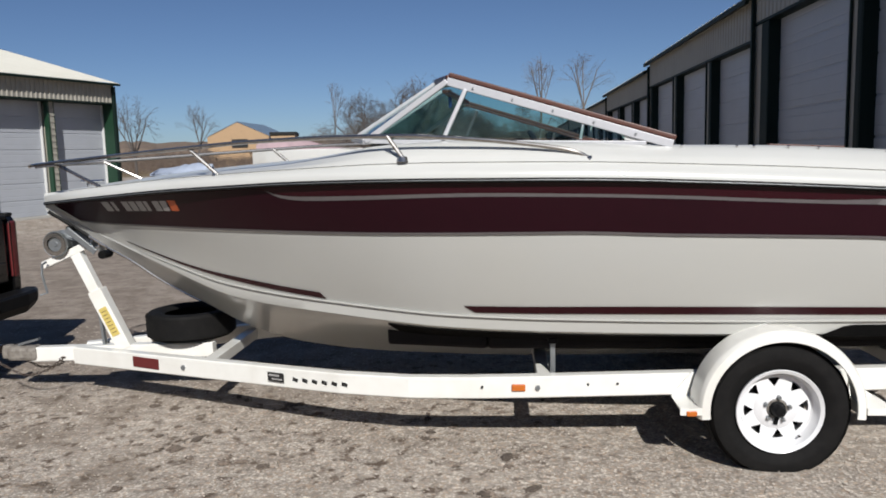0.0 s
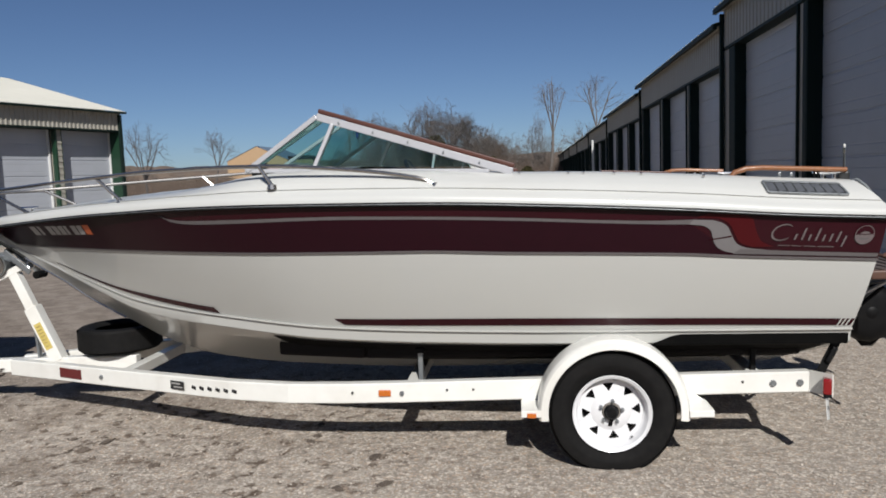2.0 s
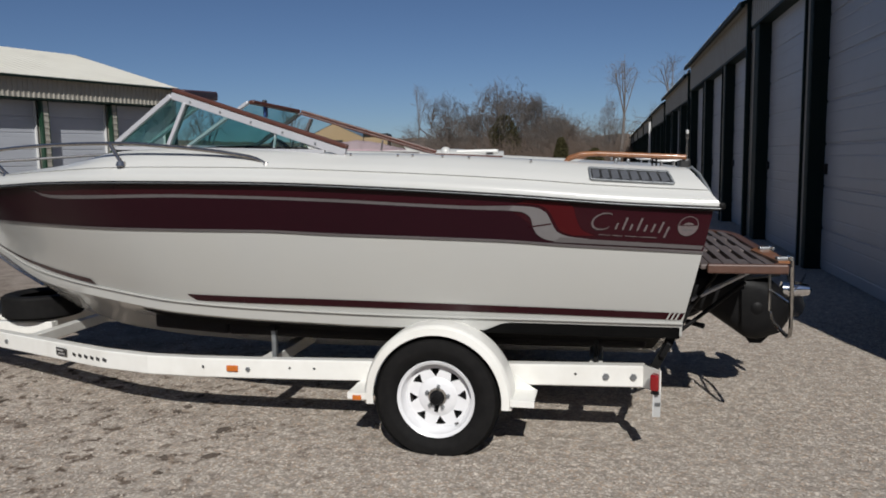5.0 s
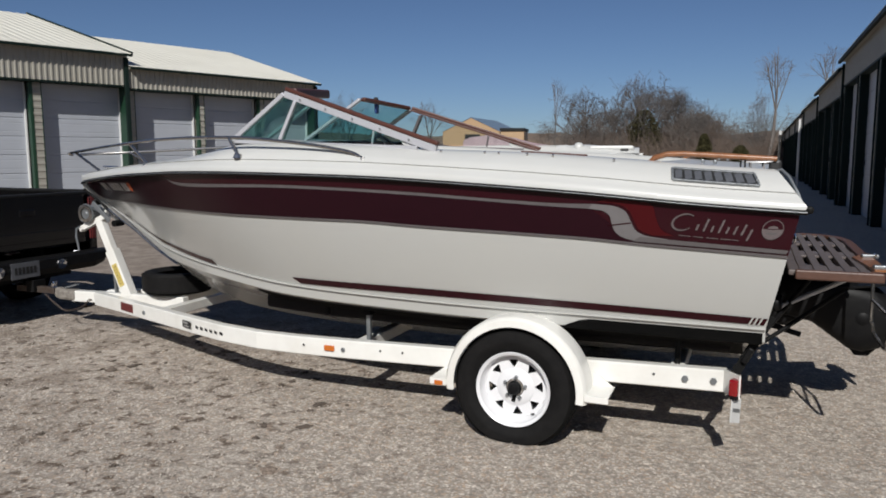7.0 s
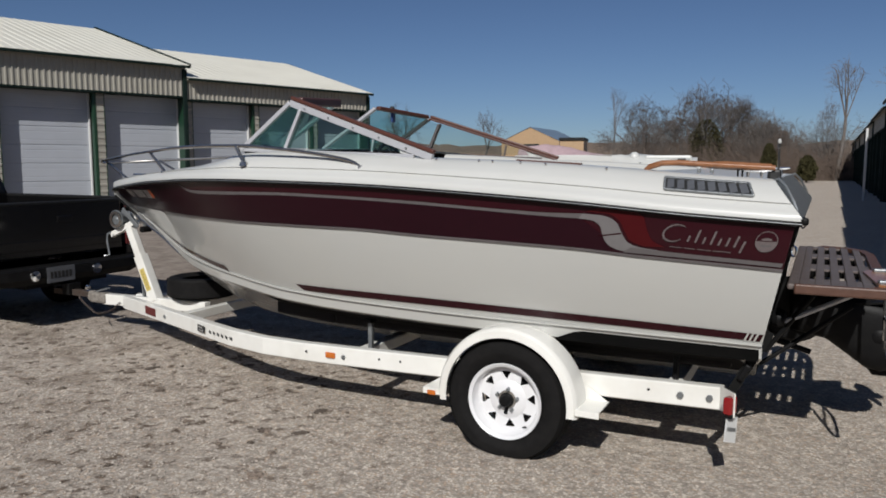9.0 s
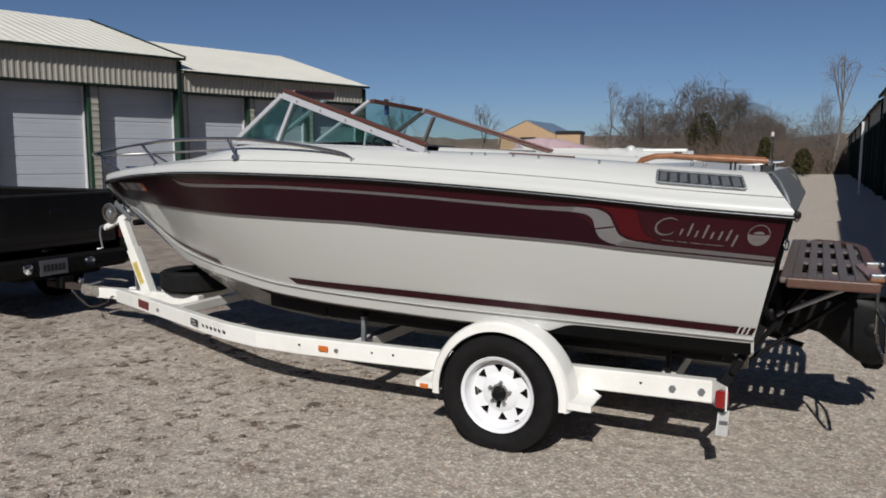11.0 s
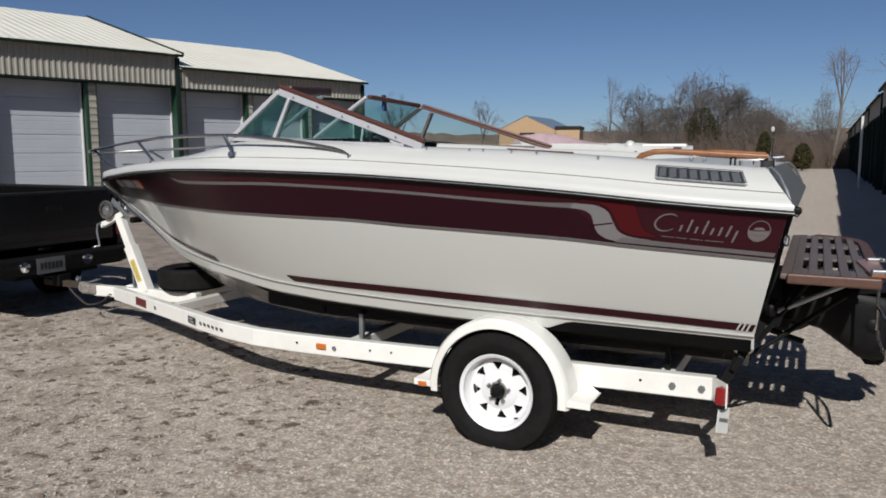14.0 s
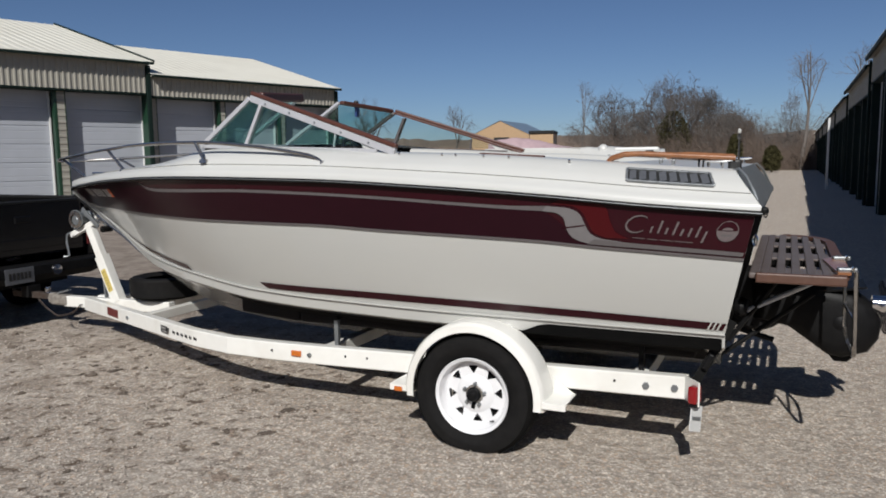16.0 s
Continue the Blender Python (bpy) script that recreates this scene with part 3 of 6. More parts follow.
    both("wave_gap", band([(2.118, 1.224), (2.232, 1.240)], [(2.118, 1.230), (2.232, 1.247)], 6, 1, 0.0105), M_MAROON, "maroon cut in the wave")
    both("lower_stripe", band([(0.14, 0.768), (1.0, 0.770), (2.0, 0.762), (2.985, 0.748)], [(0.080, 0.806), (1.0, 0.812), (2.0, 0.802), (2.996, 0.786)], 50, 2, 0.004), M_MAROON, "narrow maroon stripe above the chine")
    for k in range(3):
        x = 2.900 + 0.025 * k
        both("stripe_slash", band([(x, 0.747), (x + 0.010, 0.747)], [(x + 0.014, 0.792), (x + 0.024, 0.792)], 3, 2, 0.007), M_GEL, "white slash")
    both("bow_stripe", band([(-2.16, 1.078), (-1.95, 1.016), (-1.70, 0.950), (-1.46, 0.903), (-1.2, 0.862), (-0.9, 0.826), (-0.70, 0.806)], [(-2.17, 1.086), (-1.96, 1.027), (-1.71, 0.967), (-1.50, 0.930), (-1.2, 0.893), (-0.9, 0.860), (-0.74, 0.846)], 50, 2, 0.005), M_MAROON, "maroon stripe at the bow")
    # registration characters become bars, then the orange sticker
    for x0, x1 in ((-2.20, -2.14), (-2.12, -2.09), (-2.03, -1.98), (-1.97, -1.92), (-1.91, -1.86), (-1.85, -1.82), (-1.78, -1.73), (-1.72, -1.67)):
        both("mark_bar", band([(x0 + 0.01, 1.30 + 0.02 * (x0 + 2)), (x1 + 0.01, 1.30 + 0.02 * (x1 + 2))], [(x0, 1.362 + 0.02 * (x0 + 2)), (x1, 1.362 + 0.02 * (x1 + 2))], 3, 2, 0.007), M_DECALWHITE, "white bar")
    both("sticker", band([(-1.645, 1.308), (-1.585, 1.308)], [(-1.655, 1.372), (-1.595, 1.372)], 3, 2, 0.008), M_ORANGE, "square orange sticker")
    # plain marks near the stern, and the round emblem
    for s in (1, -1):
        def on_side(x, z, off):
            p = side(x, z, off)
            return p if s == 1 else mirror(p)
        def flat_mark(pairs):
            return grid([[on_side(x0, z0, 0.0105), on_side(x1, z1, 0.0105)] for x0, z0, x1, z1 in pairs])
        # a long open sweep, then the bars
        sweep = []
        for a in span(48, 318, 30):
            w = 0.0014 + 0.0030 * math.sin(math.pi * (a - 48) / 270)
            c, d = math.cos(radians(a)), math.sin(radians(a))
            sweep.append((2.490 + (0.053 - w) * c + 0.30 * (0.040 - w) * d, 1.256 + (0.040 - w) * d, 2.490 + (0.053 + w) * c + 0.30 * (0.040 + w) * d, 1.256 + (0.040 + w) * d))
        part("sweep_mark", flat_mark(sweep), M_SCRIPT, boat, "thin silver sweep")
        for k, (lo, hi) in enumerate(BAR_ROW):
            x, z = 2.552 + 0.0355 * k, 1.217 - 0.0028 * k
            pairs = [(x + 0.3 * v - 0.0048, z + v, x + 0.3 * v + 0.0048, z + v) for v in span(lo, hi, 3)]
            part("slanting_bar", flat_mark(pairs), M_SCRIPT, boat, "slanting silver bar")
        for x0, w, z in ((2.470, 0.060, 1.1895), (2.540, 0.050, 1.1855), (2.602, 0.062, 1.1820), (2.672, 0.085, 1.1780)):
            bm = band([(x0, z), (x0 + w, z - 0.004)], [(x0, z + 0.0032), (x0 + w, z - 0.0008)], 6, 1, 0.0115)
            if s == -1:
                for v in bm.verts:
                    v.co.y = -v.co.y
            part("underline_bar", bm, M_SCRIPT, boat, "small silver bar")
        def disc(r0, r1, a0, a1, off, squash=1.0, dz=0.0):
            return grid([[on_side(2.900 + r * math.cos(a), 1.232 + dz + squash * r * math.sin(a), off) for a in span(a0, a1, 25)] for r in (r0, r1)])
        emblem = part("emblem", disc(0.0, 0.048, 0, 2 * math.pi, 0.0100), M_SCRIPT, boat, "round silver emblem")
        part("emblem_sky", disc(0.0, 0.0445, 0.06, math.pi - 0.06, 0.0112), M_MAROON, emblem, "dark upper half")
        part("emblem_hill", disc(0.0, 0.024, 0.05, math.pi - 0.05, 0.0122, 0.55, 0.004), M_SCRIPT, emblem)
        part("emblem_line", disc(0.012, 0.034, -2.6, -0.54, 0.0112, 0.35, -0.012), M_GREYLINE, emblem)
    # rub rail
    for s in (1, -1):
        rows, bead = [], []
        for x in STATIONS:
            y, z = sheer_y(x), sheer_z(x)
            xx = rake(x, z) + 0.027 * max(0.0, (x - 2.80) / 0.20)
            prof = [(0.0, -0.011), (0.013, -0.008), (0.017, 0.0), (0.013, 0.009), (0.0, 0.012), (-0.02, 0.009), (-0.02, -0.008)]
            rows.append([(xx, -s * max(0.001, y + dy), z + dz) for dy, dz in prof])
            bead.append((xx, -s * max(0.001, y + 0.0165), z + 0.001))
        rub = part("rub_rail", grid(rows, closed=True, caps=True), M_RUB, boat, "black rubber rub rail", smooth=True)
        part("rail_bead", tube(bead, 0.0026, 6), M_GALV, rub, "thin grey bead along the rail", smooth=True)
    build_deck(boat)
    build_windscreen(boat)
    build_bow_rail(boat)
    build_stern(boat)
    return boat


def deck_section(x, full):
    ys, zs, zt = sheer_y(x), sheer_z(x), top_z(x)
    k = min(1.0, ys / 0.45)
    end = max(0.0, min(1.0, (x - 2.2) / 0.8))

    def rx(z):
        return x - end * (1.335 - z) * 0.205 * (1 if z < 1.335 else 0) - end * max(0.0, z - 1.335) * 0.62
    h = zt - zs
    pts = [(0.004, 0.012), (0.003, 0.030), (-0.005, 0.045), (-0.016, 0.055), (-0.028, 0.064), (-0.040, 0.15 * h + 0.052), (-0.047, 0.15 * h + 0.053), (-0.047, 0.15 * h + 0.059), (-0.042, 0.15 * h + 0.060), (-0.060, 0.36 * h + 0.045), (-0.085, 0.60 * h + 0.020), (-0.112, 0.80 * h), (-0.150, 0.93 * h), (-0.200, h)]
    line = [(rx(zs + dz), -max(0.0, ys + dy * k), zs + min(dz, h + 0.01)) for dy, dz in pts]
    if full:
        y0 = -line[-1][1]
        crown = 0.028 if x < 0.3 else 0.0
        for f in (0.8, 0.6, 0.4, 0.2, 0.0):
            line.append((rx(zt), -y0 * f, zt + crown * (1 - f * f)))
    else:
        y0 = -line[-1][1]
        line += [(rx(zt), -(y0 - 0.10), zt + 0.002), (rx(zt), -(y0 - 0.125), zt - 0.012), (rx(zt), -(y0 - 0.13), zt - 0.05), (rx(zt), -(y0 - 0.13), 0.78)]
    return line


def build_deck(boat):
    rows = []
    for x in [s for s in STATIONS if s <= 0.16] + [0.18]:
        h = deck_section(x, True)
        rows.append(h + [mirror(p) for p in reversed(h[:-1])])
    part("foredeck", grid(rows), M_DECK, boat, "white crowned foredeck", smooth=True)
    for s in (1, -1):
        rows = [[p if s == 1 else mirror(p) for p in deck_section(x, False)] for x in span(0.18, 2.36, 30)]
        part("side_deck", grid(rows), M_DECK, boat, "white side deck and coaming", smooth=True)
    rows = []
    for x in span(2.36, 3.0, 12):
        h = deck_section(x, True)
        rows.append(h + [mirror(p) for p in reversed(h[:-1])])
    # the after end flares out over the transom and closes down to the rub rail
    for i, row in enumerate(rows):
        rows[i] = [(p[0] + 0.027 * max(0.0, (i - 7) / 4) * max(0.0, min(1.0, (1.50 - p[2]) / 0.16)), p[1], p[2]) for p in row]
    endrow = list(rows[-1])
    part("after_deck", grid(rows), M_DECK, boat, "white after deck", smooth=True)
    bm = bmesh.new()
    bm.faces.new([bm.verts.new(p) for p in endrow])
    # Face takes grey metal instead of deck white: its shade is in the colour.
    part("deck_end", bm, M_GALV, boat, "after face of the deck, greyed for its shade")
    # cockpit sole, bulkheads and seats
    part("cockpit_sole", box((2.2, 1.9, 0.03), (1.27, 0, 0.78)), M_INTERIOR, boat, "tan carpeted cockpit sole")
    part("forward_bulkhead", box((0.03, 1.9, 0.80), (0.195, 0, 1.19)), M_INTERIOR, boat)
    part("after_bulkhead", box((0.03, 1.9, 0.74), (2.345, 0, 1.16)), M_INTERIOR, boat)
    for y in (-0.55, 0.55):
        part("seat", box((0.5, 0.5, 0.42), (0.95, y, 1.0), bevel=0.05), M_INTERIOR, boat, "tan vinyl seat")
        part("seat_back", box((0.12, 0.5, 0.36), (1.22, y, 1.32), (0, 8, 0), 0.04), M_DARKVINYL, boat, "dark vinyl seat back")
    bm = box((0.24, 0.6, 0.09), (0.31, -0.50, 1.605), (0, -14, 0), 0.03)
    part("dashboard", bm, M_DARKVINYL, boat, "dark dashboard hood")
    bm = bmesh.new()
    ring = [(0.0, 0.17 * math.cos(a), 0.17 * math.sin(a)) for a in span(0, 2 * math.pi, 25)]
    add_tube(bm, ring, 0.012, 6)
    for a in (90, 210, 330):
        add_tube(bm, [(0.03, 0, 0), (0, 0.17 * math.cos(radians(a)), 0.17 * math.sin(radians(a)))], 0.008, 5)
    wheel = part("steering_wheel", bm, M_BLACK, boat, "black steering wheel")
    wheel.matrix_basis = pose(0.54, -0.50, 1.56, 0, -30, 0)
    # louvred vents on the quarters
    for s in (1, -1):
        def dp(x, k, off):
            p = deck_point(x, k, off)
            return tuple(p) if s == 1 else mirror(p)
        bm = bmesh.new()
        x0, x1, lo, hi = 2.445, 2.865, 8.75, 11.25
        corners = [(x0, lo), (x1, lo), (x1, hi), (x0, hi)]
        for i in range(4):
            (xa, ka), (xb, kb) = corners[i], corners[(i + 1) % 4]
            m = 8 if ka == kb else 3
            for j in range(m):
                f, g = j / m, (j + 1) / m
                add_bar(bm, dp(xa + (xb - xa) * f, ka + (kb - ka) * f, 0.008), dp(xa + (xb - xa) * g, ka + (kb - ka) * g, 0.008), 0.012, 0.012, (0, -0.6 * s, 0.8), 0.003)
        vent = part("air_vent", bm, M_GALV, boat, "silver framed louvred air vent")
        part("vent_hole", grid([[dp(x, k, 0.004) for k in span(lo, hi, 6)] for x in span(x0, x1, 8)]), M_BLACK, vent, "black opening")
        for i in range(8):
            xa = x0 + 0.014 + i * (x1 - x0 - 0.014) / 8
            rows = [[dp(xa + 0.036 * f, k, 0.0055 + 0.009 * f) for k in span(lo + 0.25, hi - 0.25, 5)] for f in (0.0, 0.5, 1.0)]
            part("vent_fin", grid(rows), M_FIN, vent, "grey louvre")
    # teak hand rails on the after deck
    for s in (1, -1):
        pts = [(2.285, -s * 1.01, 1.538), (2.31, -s * 1.01, 1.565), (2.37, -s * 1.005, 1.583), (2.45, -s * 1.0, 1.585), (2.89 if s == 1 else 2.76, -s * 0.985, 1.560 if s == 1 else 1.567)]
        rail = part("teak_rail", tube(pts, [0.0135, 0.015, 0.015, 0.0145, 0.0135], 10), M_TEAK, boat, "varnished teak hand rail", smooth=True)
        for x in (2.725, 2.745):
            part("rail_post", tube([(x, -s * 0.995, 1.50), (x, -s * 0.99, 1.57)], 0.0045, 8), M_RUB, rail)
        for x in (2.545, 2.605):
            part("rail_clip", box((0.016, 0.02, 0.022), (x, -s * 0.99, top_z(x) + 0.012), bevel=0.004), M_GALV, rail, "small metal clip")
    part("stern_light", tube([(2.90, -0.93, 1.50), (2.90, -0.93, 1.65), (2.90, -0.93, 1.655), (2.90, -0.93, 1.675)], [0.0055, 0.005, 0.008, 0.008], 8), M_STEEL, boat, "chrome stern light staff")
    part("stern_lamp", lathe([(0.0, 0.012), (0.006, 0.009), (0.008, 0.0), (0.006, -0.010), (0.0, -0.012)], "z", 12), M_DECK, boat, "small white stern lamp", smooth=True).matrix_basis = pose(2.90, -0.93, 1.688)
    part("light_base", box((0.06, 0.07, 0.06), (2.885, -0.945, 1.525), bevel=0.014), M_BLACK, boat)
    # teak step strip and canvas snaps along the coaming
    part("teak_strip", box((0.36, 0.035, 0.010), (1.78, -1.02, 1.588), (0, 3.2, 0), 0.003), M_TRIM, boat, "dark brown step strip")
    for x in (1.16, 1.42, 1.50, 1.66, 1.80, 2.12):
        part("snap", tube([(x, -1.125, top_z(x) - 0.012), (x, -1.128, top_z(x) - 0.002)], 0.008, 8), M_CHROME, boat)
    # cleats
    for x, y in ((-2.45, 0.0), (2.80, -0.98), (2.80, 0.98)):
        z = top_z(x) + (0.03 if x < 0 else 0.0)
        bm = tube([(x - 0.08, y, z + 0.032), (x - 0.04, y, z + 0.028), (x + 0.04, y, z + 0.028), (x + 0.08, y, z + 0.032)], [0.006, 0.010, 0.010, 0.006], 8)
        for dx in (-0.03, 0.03):
            add_tube(bm, [(x + dx, y, z - 0.01), (x + dx, y, z + 0.028)], 0.008, 6)
        part("cleat", bm, M_CHROME, boat, "chrome cleat", smooth=True)


def build_windscreen(boat):
    A, B, C = (-0.42, -0.92, 1.672), (0.02, -0.95, 1.965), (1.125, -1.105, 1.612)
    MT, MF = (0.115, -0.963, 1.918), (-0.005, -0.975, 1.668)
    K, KB = (0.70, -1.043, 1.735), (0.685, -1.045, 1.648)
    for s in (1, -1):
        f = (lambda p: p) if s == 1 else mirror
        wing = part("side_screen", plate([f((0.90, -1.075, 1.640)), f((0.86, -1.066, 1.694)), f(C)], 0.018), M_DECK, boat, "white solid after corner of the side screen")
        # Same silver frame both sides; the far one has shade put into its colour.
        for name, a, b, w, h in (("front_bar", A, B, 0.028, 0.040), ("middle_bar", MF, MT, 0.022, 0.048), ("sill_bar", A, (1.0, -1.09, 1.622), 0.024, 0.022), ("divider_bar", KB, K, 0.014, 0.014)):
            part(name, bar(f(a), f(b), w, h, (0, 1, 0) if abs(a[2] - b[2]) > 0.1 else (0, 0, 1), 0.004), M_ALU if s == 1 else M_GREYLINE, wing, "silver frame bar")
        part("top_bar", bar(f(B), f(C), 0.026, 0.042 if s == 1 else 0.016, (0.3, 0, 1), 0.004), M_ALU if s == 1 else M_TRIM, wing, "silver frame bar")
        up = Vector((0.013, -0.004 * s, 0.032 if s == 1 else 0.018))
        part("trim_strip", bar(Vector(f(B)) + up, Vector(f(C)) + up, 0.032, 0.024, (0.3, 0, 1), 0.006), M_TRIM, wing, "reddish brown vinyl trim")
        part("gasket", bar(Vector(f(A)) + Vector((0.03, 0, -0.022)), Vector(f((1.0, -1.09, 1.600))), 0.020, 0.020), M_RUB, wing, "black rubber gasket")
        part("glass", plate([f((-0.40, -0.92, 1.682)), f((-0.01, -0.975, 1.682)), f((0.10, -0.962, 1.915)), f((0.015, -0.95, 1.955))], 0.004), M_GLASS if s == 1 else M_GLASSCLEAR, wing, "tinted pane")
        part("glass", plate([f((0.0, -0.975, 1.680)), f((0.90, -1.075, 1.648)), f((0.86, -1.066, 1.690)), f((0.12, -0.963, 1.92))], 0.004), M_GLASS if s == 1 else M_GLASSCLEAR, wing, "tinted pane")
        for i in range(5):
            t = 0.12 + 0.18 * i
            p = Vector(f(B)).lerp(Vector(f(C)), t)
            part("screw", tube([p + Vector((0, -0.014 * s, 0)), p + Vector((0, -0.021 * s, 0))], 0.006, 6), M_GALV, wing)
        # front pane, raked, with its thick vinyl cap
        T, D = (-0.10, -0.27, 2.015), (-0.61, -0.27, 1.70)
        front = part("front_screen", bar(f(A), f(D), 0.03, 0.03, (0, 0, 1), 0.004), M_ALU, boat, "raked front windscreen")
        part("inner_bar", bar(f(D), f(T), 0.022, 0.04, (0, 1, 0), 0.004), M_ALU, front, "silver frame bar")
        part("top_cap", bar(Vector(f(B)).lerp(Vector(f(T)), 0.10) + Vector((0.028, 0, 0.006)), Vector(f(T)) + Vector((0.02, 0, 0.0)), 0.05, 0.060 if s == 1 else 0.032, (0, 0, 1), 0.012), M_TRIM, front, "thick reddish brown vinyl cap")
        part("glass", plate([f(A), f(D), f(T), f(B)], 0.004), M_GLASS, front, "greenish tinted pane")
    # small blue clip-on mirror on the far front pane
    clip = part("clip_mirror", box((0.02, 0.075, 0.085), (-0.06, 0.47, 1.955), (0, 0, 8), 0.010), M_BLUE, boat, "small blue clip-on mirror")
    part("clip_knob", box((0.03, 0.04, 0.035), (-0.06, 0.46, 2.025), bevel=0.01), M_BLACK, clip)


def build_bow_rail(boat):
    for s in (1, -1):
        def q(x, y, z):
            return (x, -s * y, z)
        path = [q(-2.86, 0.03, 1.585), q(-2.80, 0.12, 1.592), q(-2.62, 0.26, 1.602), q(-2.2, 0.47, 1.625), q(-1.8, 0.65, 1.648), q(-1.42, 0.80, 1.668), q(-1.0, 0.95, 1.688), q(-0.6, 1.07, 1.694), q(-0.22, 1.15, 1.690), q(0.1, 1.18, 1.668), q(0.45, 1.19, 1.628), q(0.64, 1.20, 1.592), q(0.71, 1.205, 1.562)]
        fs = [smooth_curve(range(len(path)), [p[i] for p in path]) for i in range(3)]
        fine = [tuple(f(t) for f in fs) for t in span(0, len(path) - 1, 60)]
        rail = part("bow_rail", tube(fine, [0.0115] * 54 + [0.011, 0.0105, 0.010, 0.009, 0.008, 0.007], 8), M_STEEL, boat, "polished tubular bow rail", smooth=True)
        for (a, b) in ((q(-2.52, 0.30, 1.605), q(-2.21, 0.34, 1.45)), (q(-1.44, 0.79, 1.667), q(-1.28, 0.80, 1.522)), (q(-0.27, 1.148, 1.69), q(-0.195, 1.165, 1.585))):
            part("stanchion", tube([a, b], 0.011, 8), M_STEEL, rail, "polished stanchion", smooth=True)
            part("stanchion_base", tube([(b[0], b[1], b[2] - 0.022), (b[0], b[1], b[2] + 0.004)], [0.030, 0.024], 10), M_STEEL, rail)
        e = path[-1]
        part("rail_base", tube([(e[0], e[1], e[2] - 0.02), (e[0], e[1], e[2] + 0.008)], [0.026, 0.014], 10), M_STEEL, rail)


def build_stern(boat):
    # slatted swim platform: slats over cross battens, with a brown border
    z = 1.008
    frm = part("swim_platform", box((0.050, 1.86, 0.028), (2.992, -0.09, z - 0.003), bevel=0.008), M_TEAKGREY, boat, "weathered slatted teak swim platform")
    for i, far in enumerate((0.84, 0.84, 0.83, 0.80, 0.70)):
        x = 3.037 + 0.067 * i
        part("slat", box((0.040, far + 1.01, 0.036), (x, (far - 1.01) / 2, z - 0.005), bevel=0.004), M_TEAKGREY, frm, "greyed slat")
    for y, deep, wide in ((-0.895, 0.23, 0.35), (-0.27, 0.225, 0.35), (0.305, 0.19, 0.35), (0.80, 0.09, 0.24)):
        mid = 2.99 + wide / 2
        part("batten", box((wide, deep, 0.012), (mid, y, z + 0.001), bevel=0.002), M_TEAKGREY, frm)
        # Black boards added under the battens to make the slots look dark.
        part("bearer", box((wide, deep - 0.004, 0.032), (mid, y, z - 0.0215)), M_BOTTOM, frm, "black board added to darken the slots")
    outer = [(3.345, -1.0, z), (3.365, -0.96, z), (3.375, -0.9, z), (3.375, 0.46, z), (3.34, 0.66, z), (3.25, 0.80, z), (3.10, 0.86, z)]
    bm = bmesh.new()
    for p, q in zip(outer, outer[1:]):
        add_bar(bm, p, q, 0.055, 0.030, (0, 0, 1), 0.006)
    part("border", bm, M_TEAKDULL, frm, "brown teak border")
    part("near_border", box((0.385, 0.032, 0.048), (3.19, -1.035, z - 0.008), bevel=0.008), M_TEAKDULL, frm, "brown teak border")
    part("corner_board", plate([(3.345, -0.98, z + 0.013), (3.40, -0.98, z + 0.013), (3.40, -0.30, z + 0.013), (3.30, -0.50, z + 0.013)], 0.012), M_TEAK, frm, "paler corner board")
    for y in (-0.75, 0.2):
        part("strut", tube([(2.93, y, 0.77), (3.28, y, z - 0.05)], 0.012, 8), M_ALU, frm, "grey support strut")
        part("strut", tube([(2.87, y, 0.62), (3.12, y, z - 0.02)], 0.013, 8), M_BLACKMETAL, frm)
        part("strut", tube([(2.84, y + 0.12, 0.52), (3.26, y + 0.16, 0.86)], 0.012, 8), M_BLACKMETAL, frm)
        part("strut_foot", lathe([(0.0, -0.03), (0.04, -0.028), (0.05, 0.0), (0.04, 0.028), (0.0, 0.03)], "y", 16), M_BLACKMETAL, frm, smooth=True).matrix_basis = pose(2.93, y, 0.80, 0, 0, 80)
    # boarding ladder of bent tube hanging from two hinges
    rungs = [(3.405, -0.92, z + 0.03), (3.425, -0.92, z + 0.02), (3.43, -0.915, 0.68), (3.435, -0.88, 0.63), (3.435, -0.83, 0.612), (3.425, -0.58, 0.620), (3.42, -0.52, 0.64), (3.415, -0.49, 0.68), (3.405, -0.485, z + 0.0), (3.39, -0.485, z + 0.02)]
    lad = part("boarding_ladder", tube(rungs, 0.0105, 8), M_STEEL, boat, "folded chrome boarding ladder", smooth=True)
    part("rung", tube([(3.428, -0.915, 0.80), (3.412, -0.49, 0.80)], 0.009, 8), M_STEEL, lad)
    for y in (-0.92, -0.485):
        part("ladder_hinge", box((0.085, 0.035, 0.022), (3.385, y, z + 0.030), (0, 0, 12), 0.007), M_GALV, lad, "bright hinge")
        part("hinge_pin", tube([(3.41, y - 0.025, z + 0.036), (3.41, y + 0.025, z + 0.036)], 0.008, 8), M_STEEL, lad)
    # black outdrive, tilted up: a cast leg with rounded flanks
    leg = [(2.93, 0.86), (3.20, 0.85), (3.36, 0.83), (3.50, 0.80), (3.58, 0.73), (3.63, 0.63), (3.62, 0.53), (3.57, 0.45), (3.44, 0.405), (3.36, 0.42), (3.25, 0.50), (3.15, 0.57), (2.95, 0.61)]
    cx, cz = 3.33, 0.65
    rows = []
    for y, k in ((-0.115, 0.55), (-0.105, 0.78), (-0.075, 0.94), (-0.03, 1.0), (0.03, 1.0), (0.075, 0.94), (0.105, 0.78), (0.115, 0.55)):
        rows.append([(cx + (px - cx) * k, y, cz + (pz - cz) * k) for px, pz in leg])
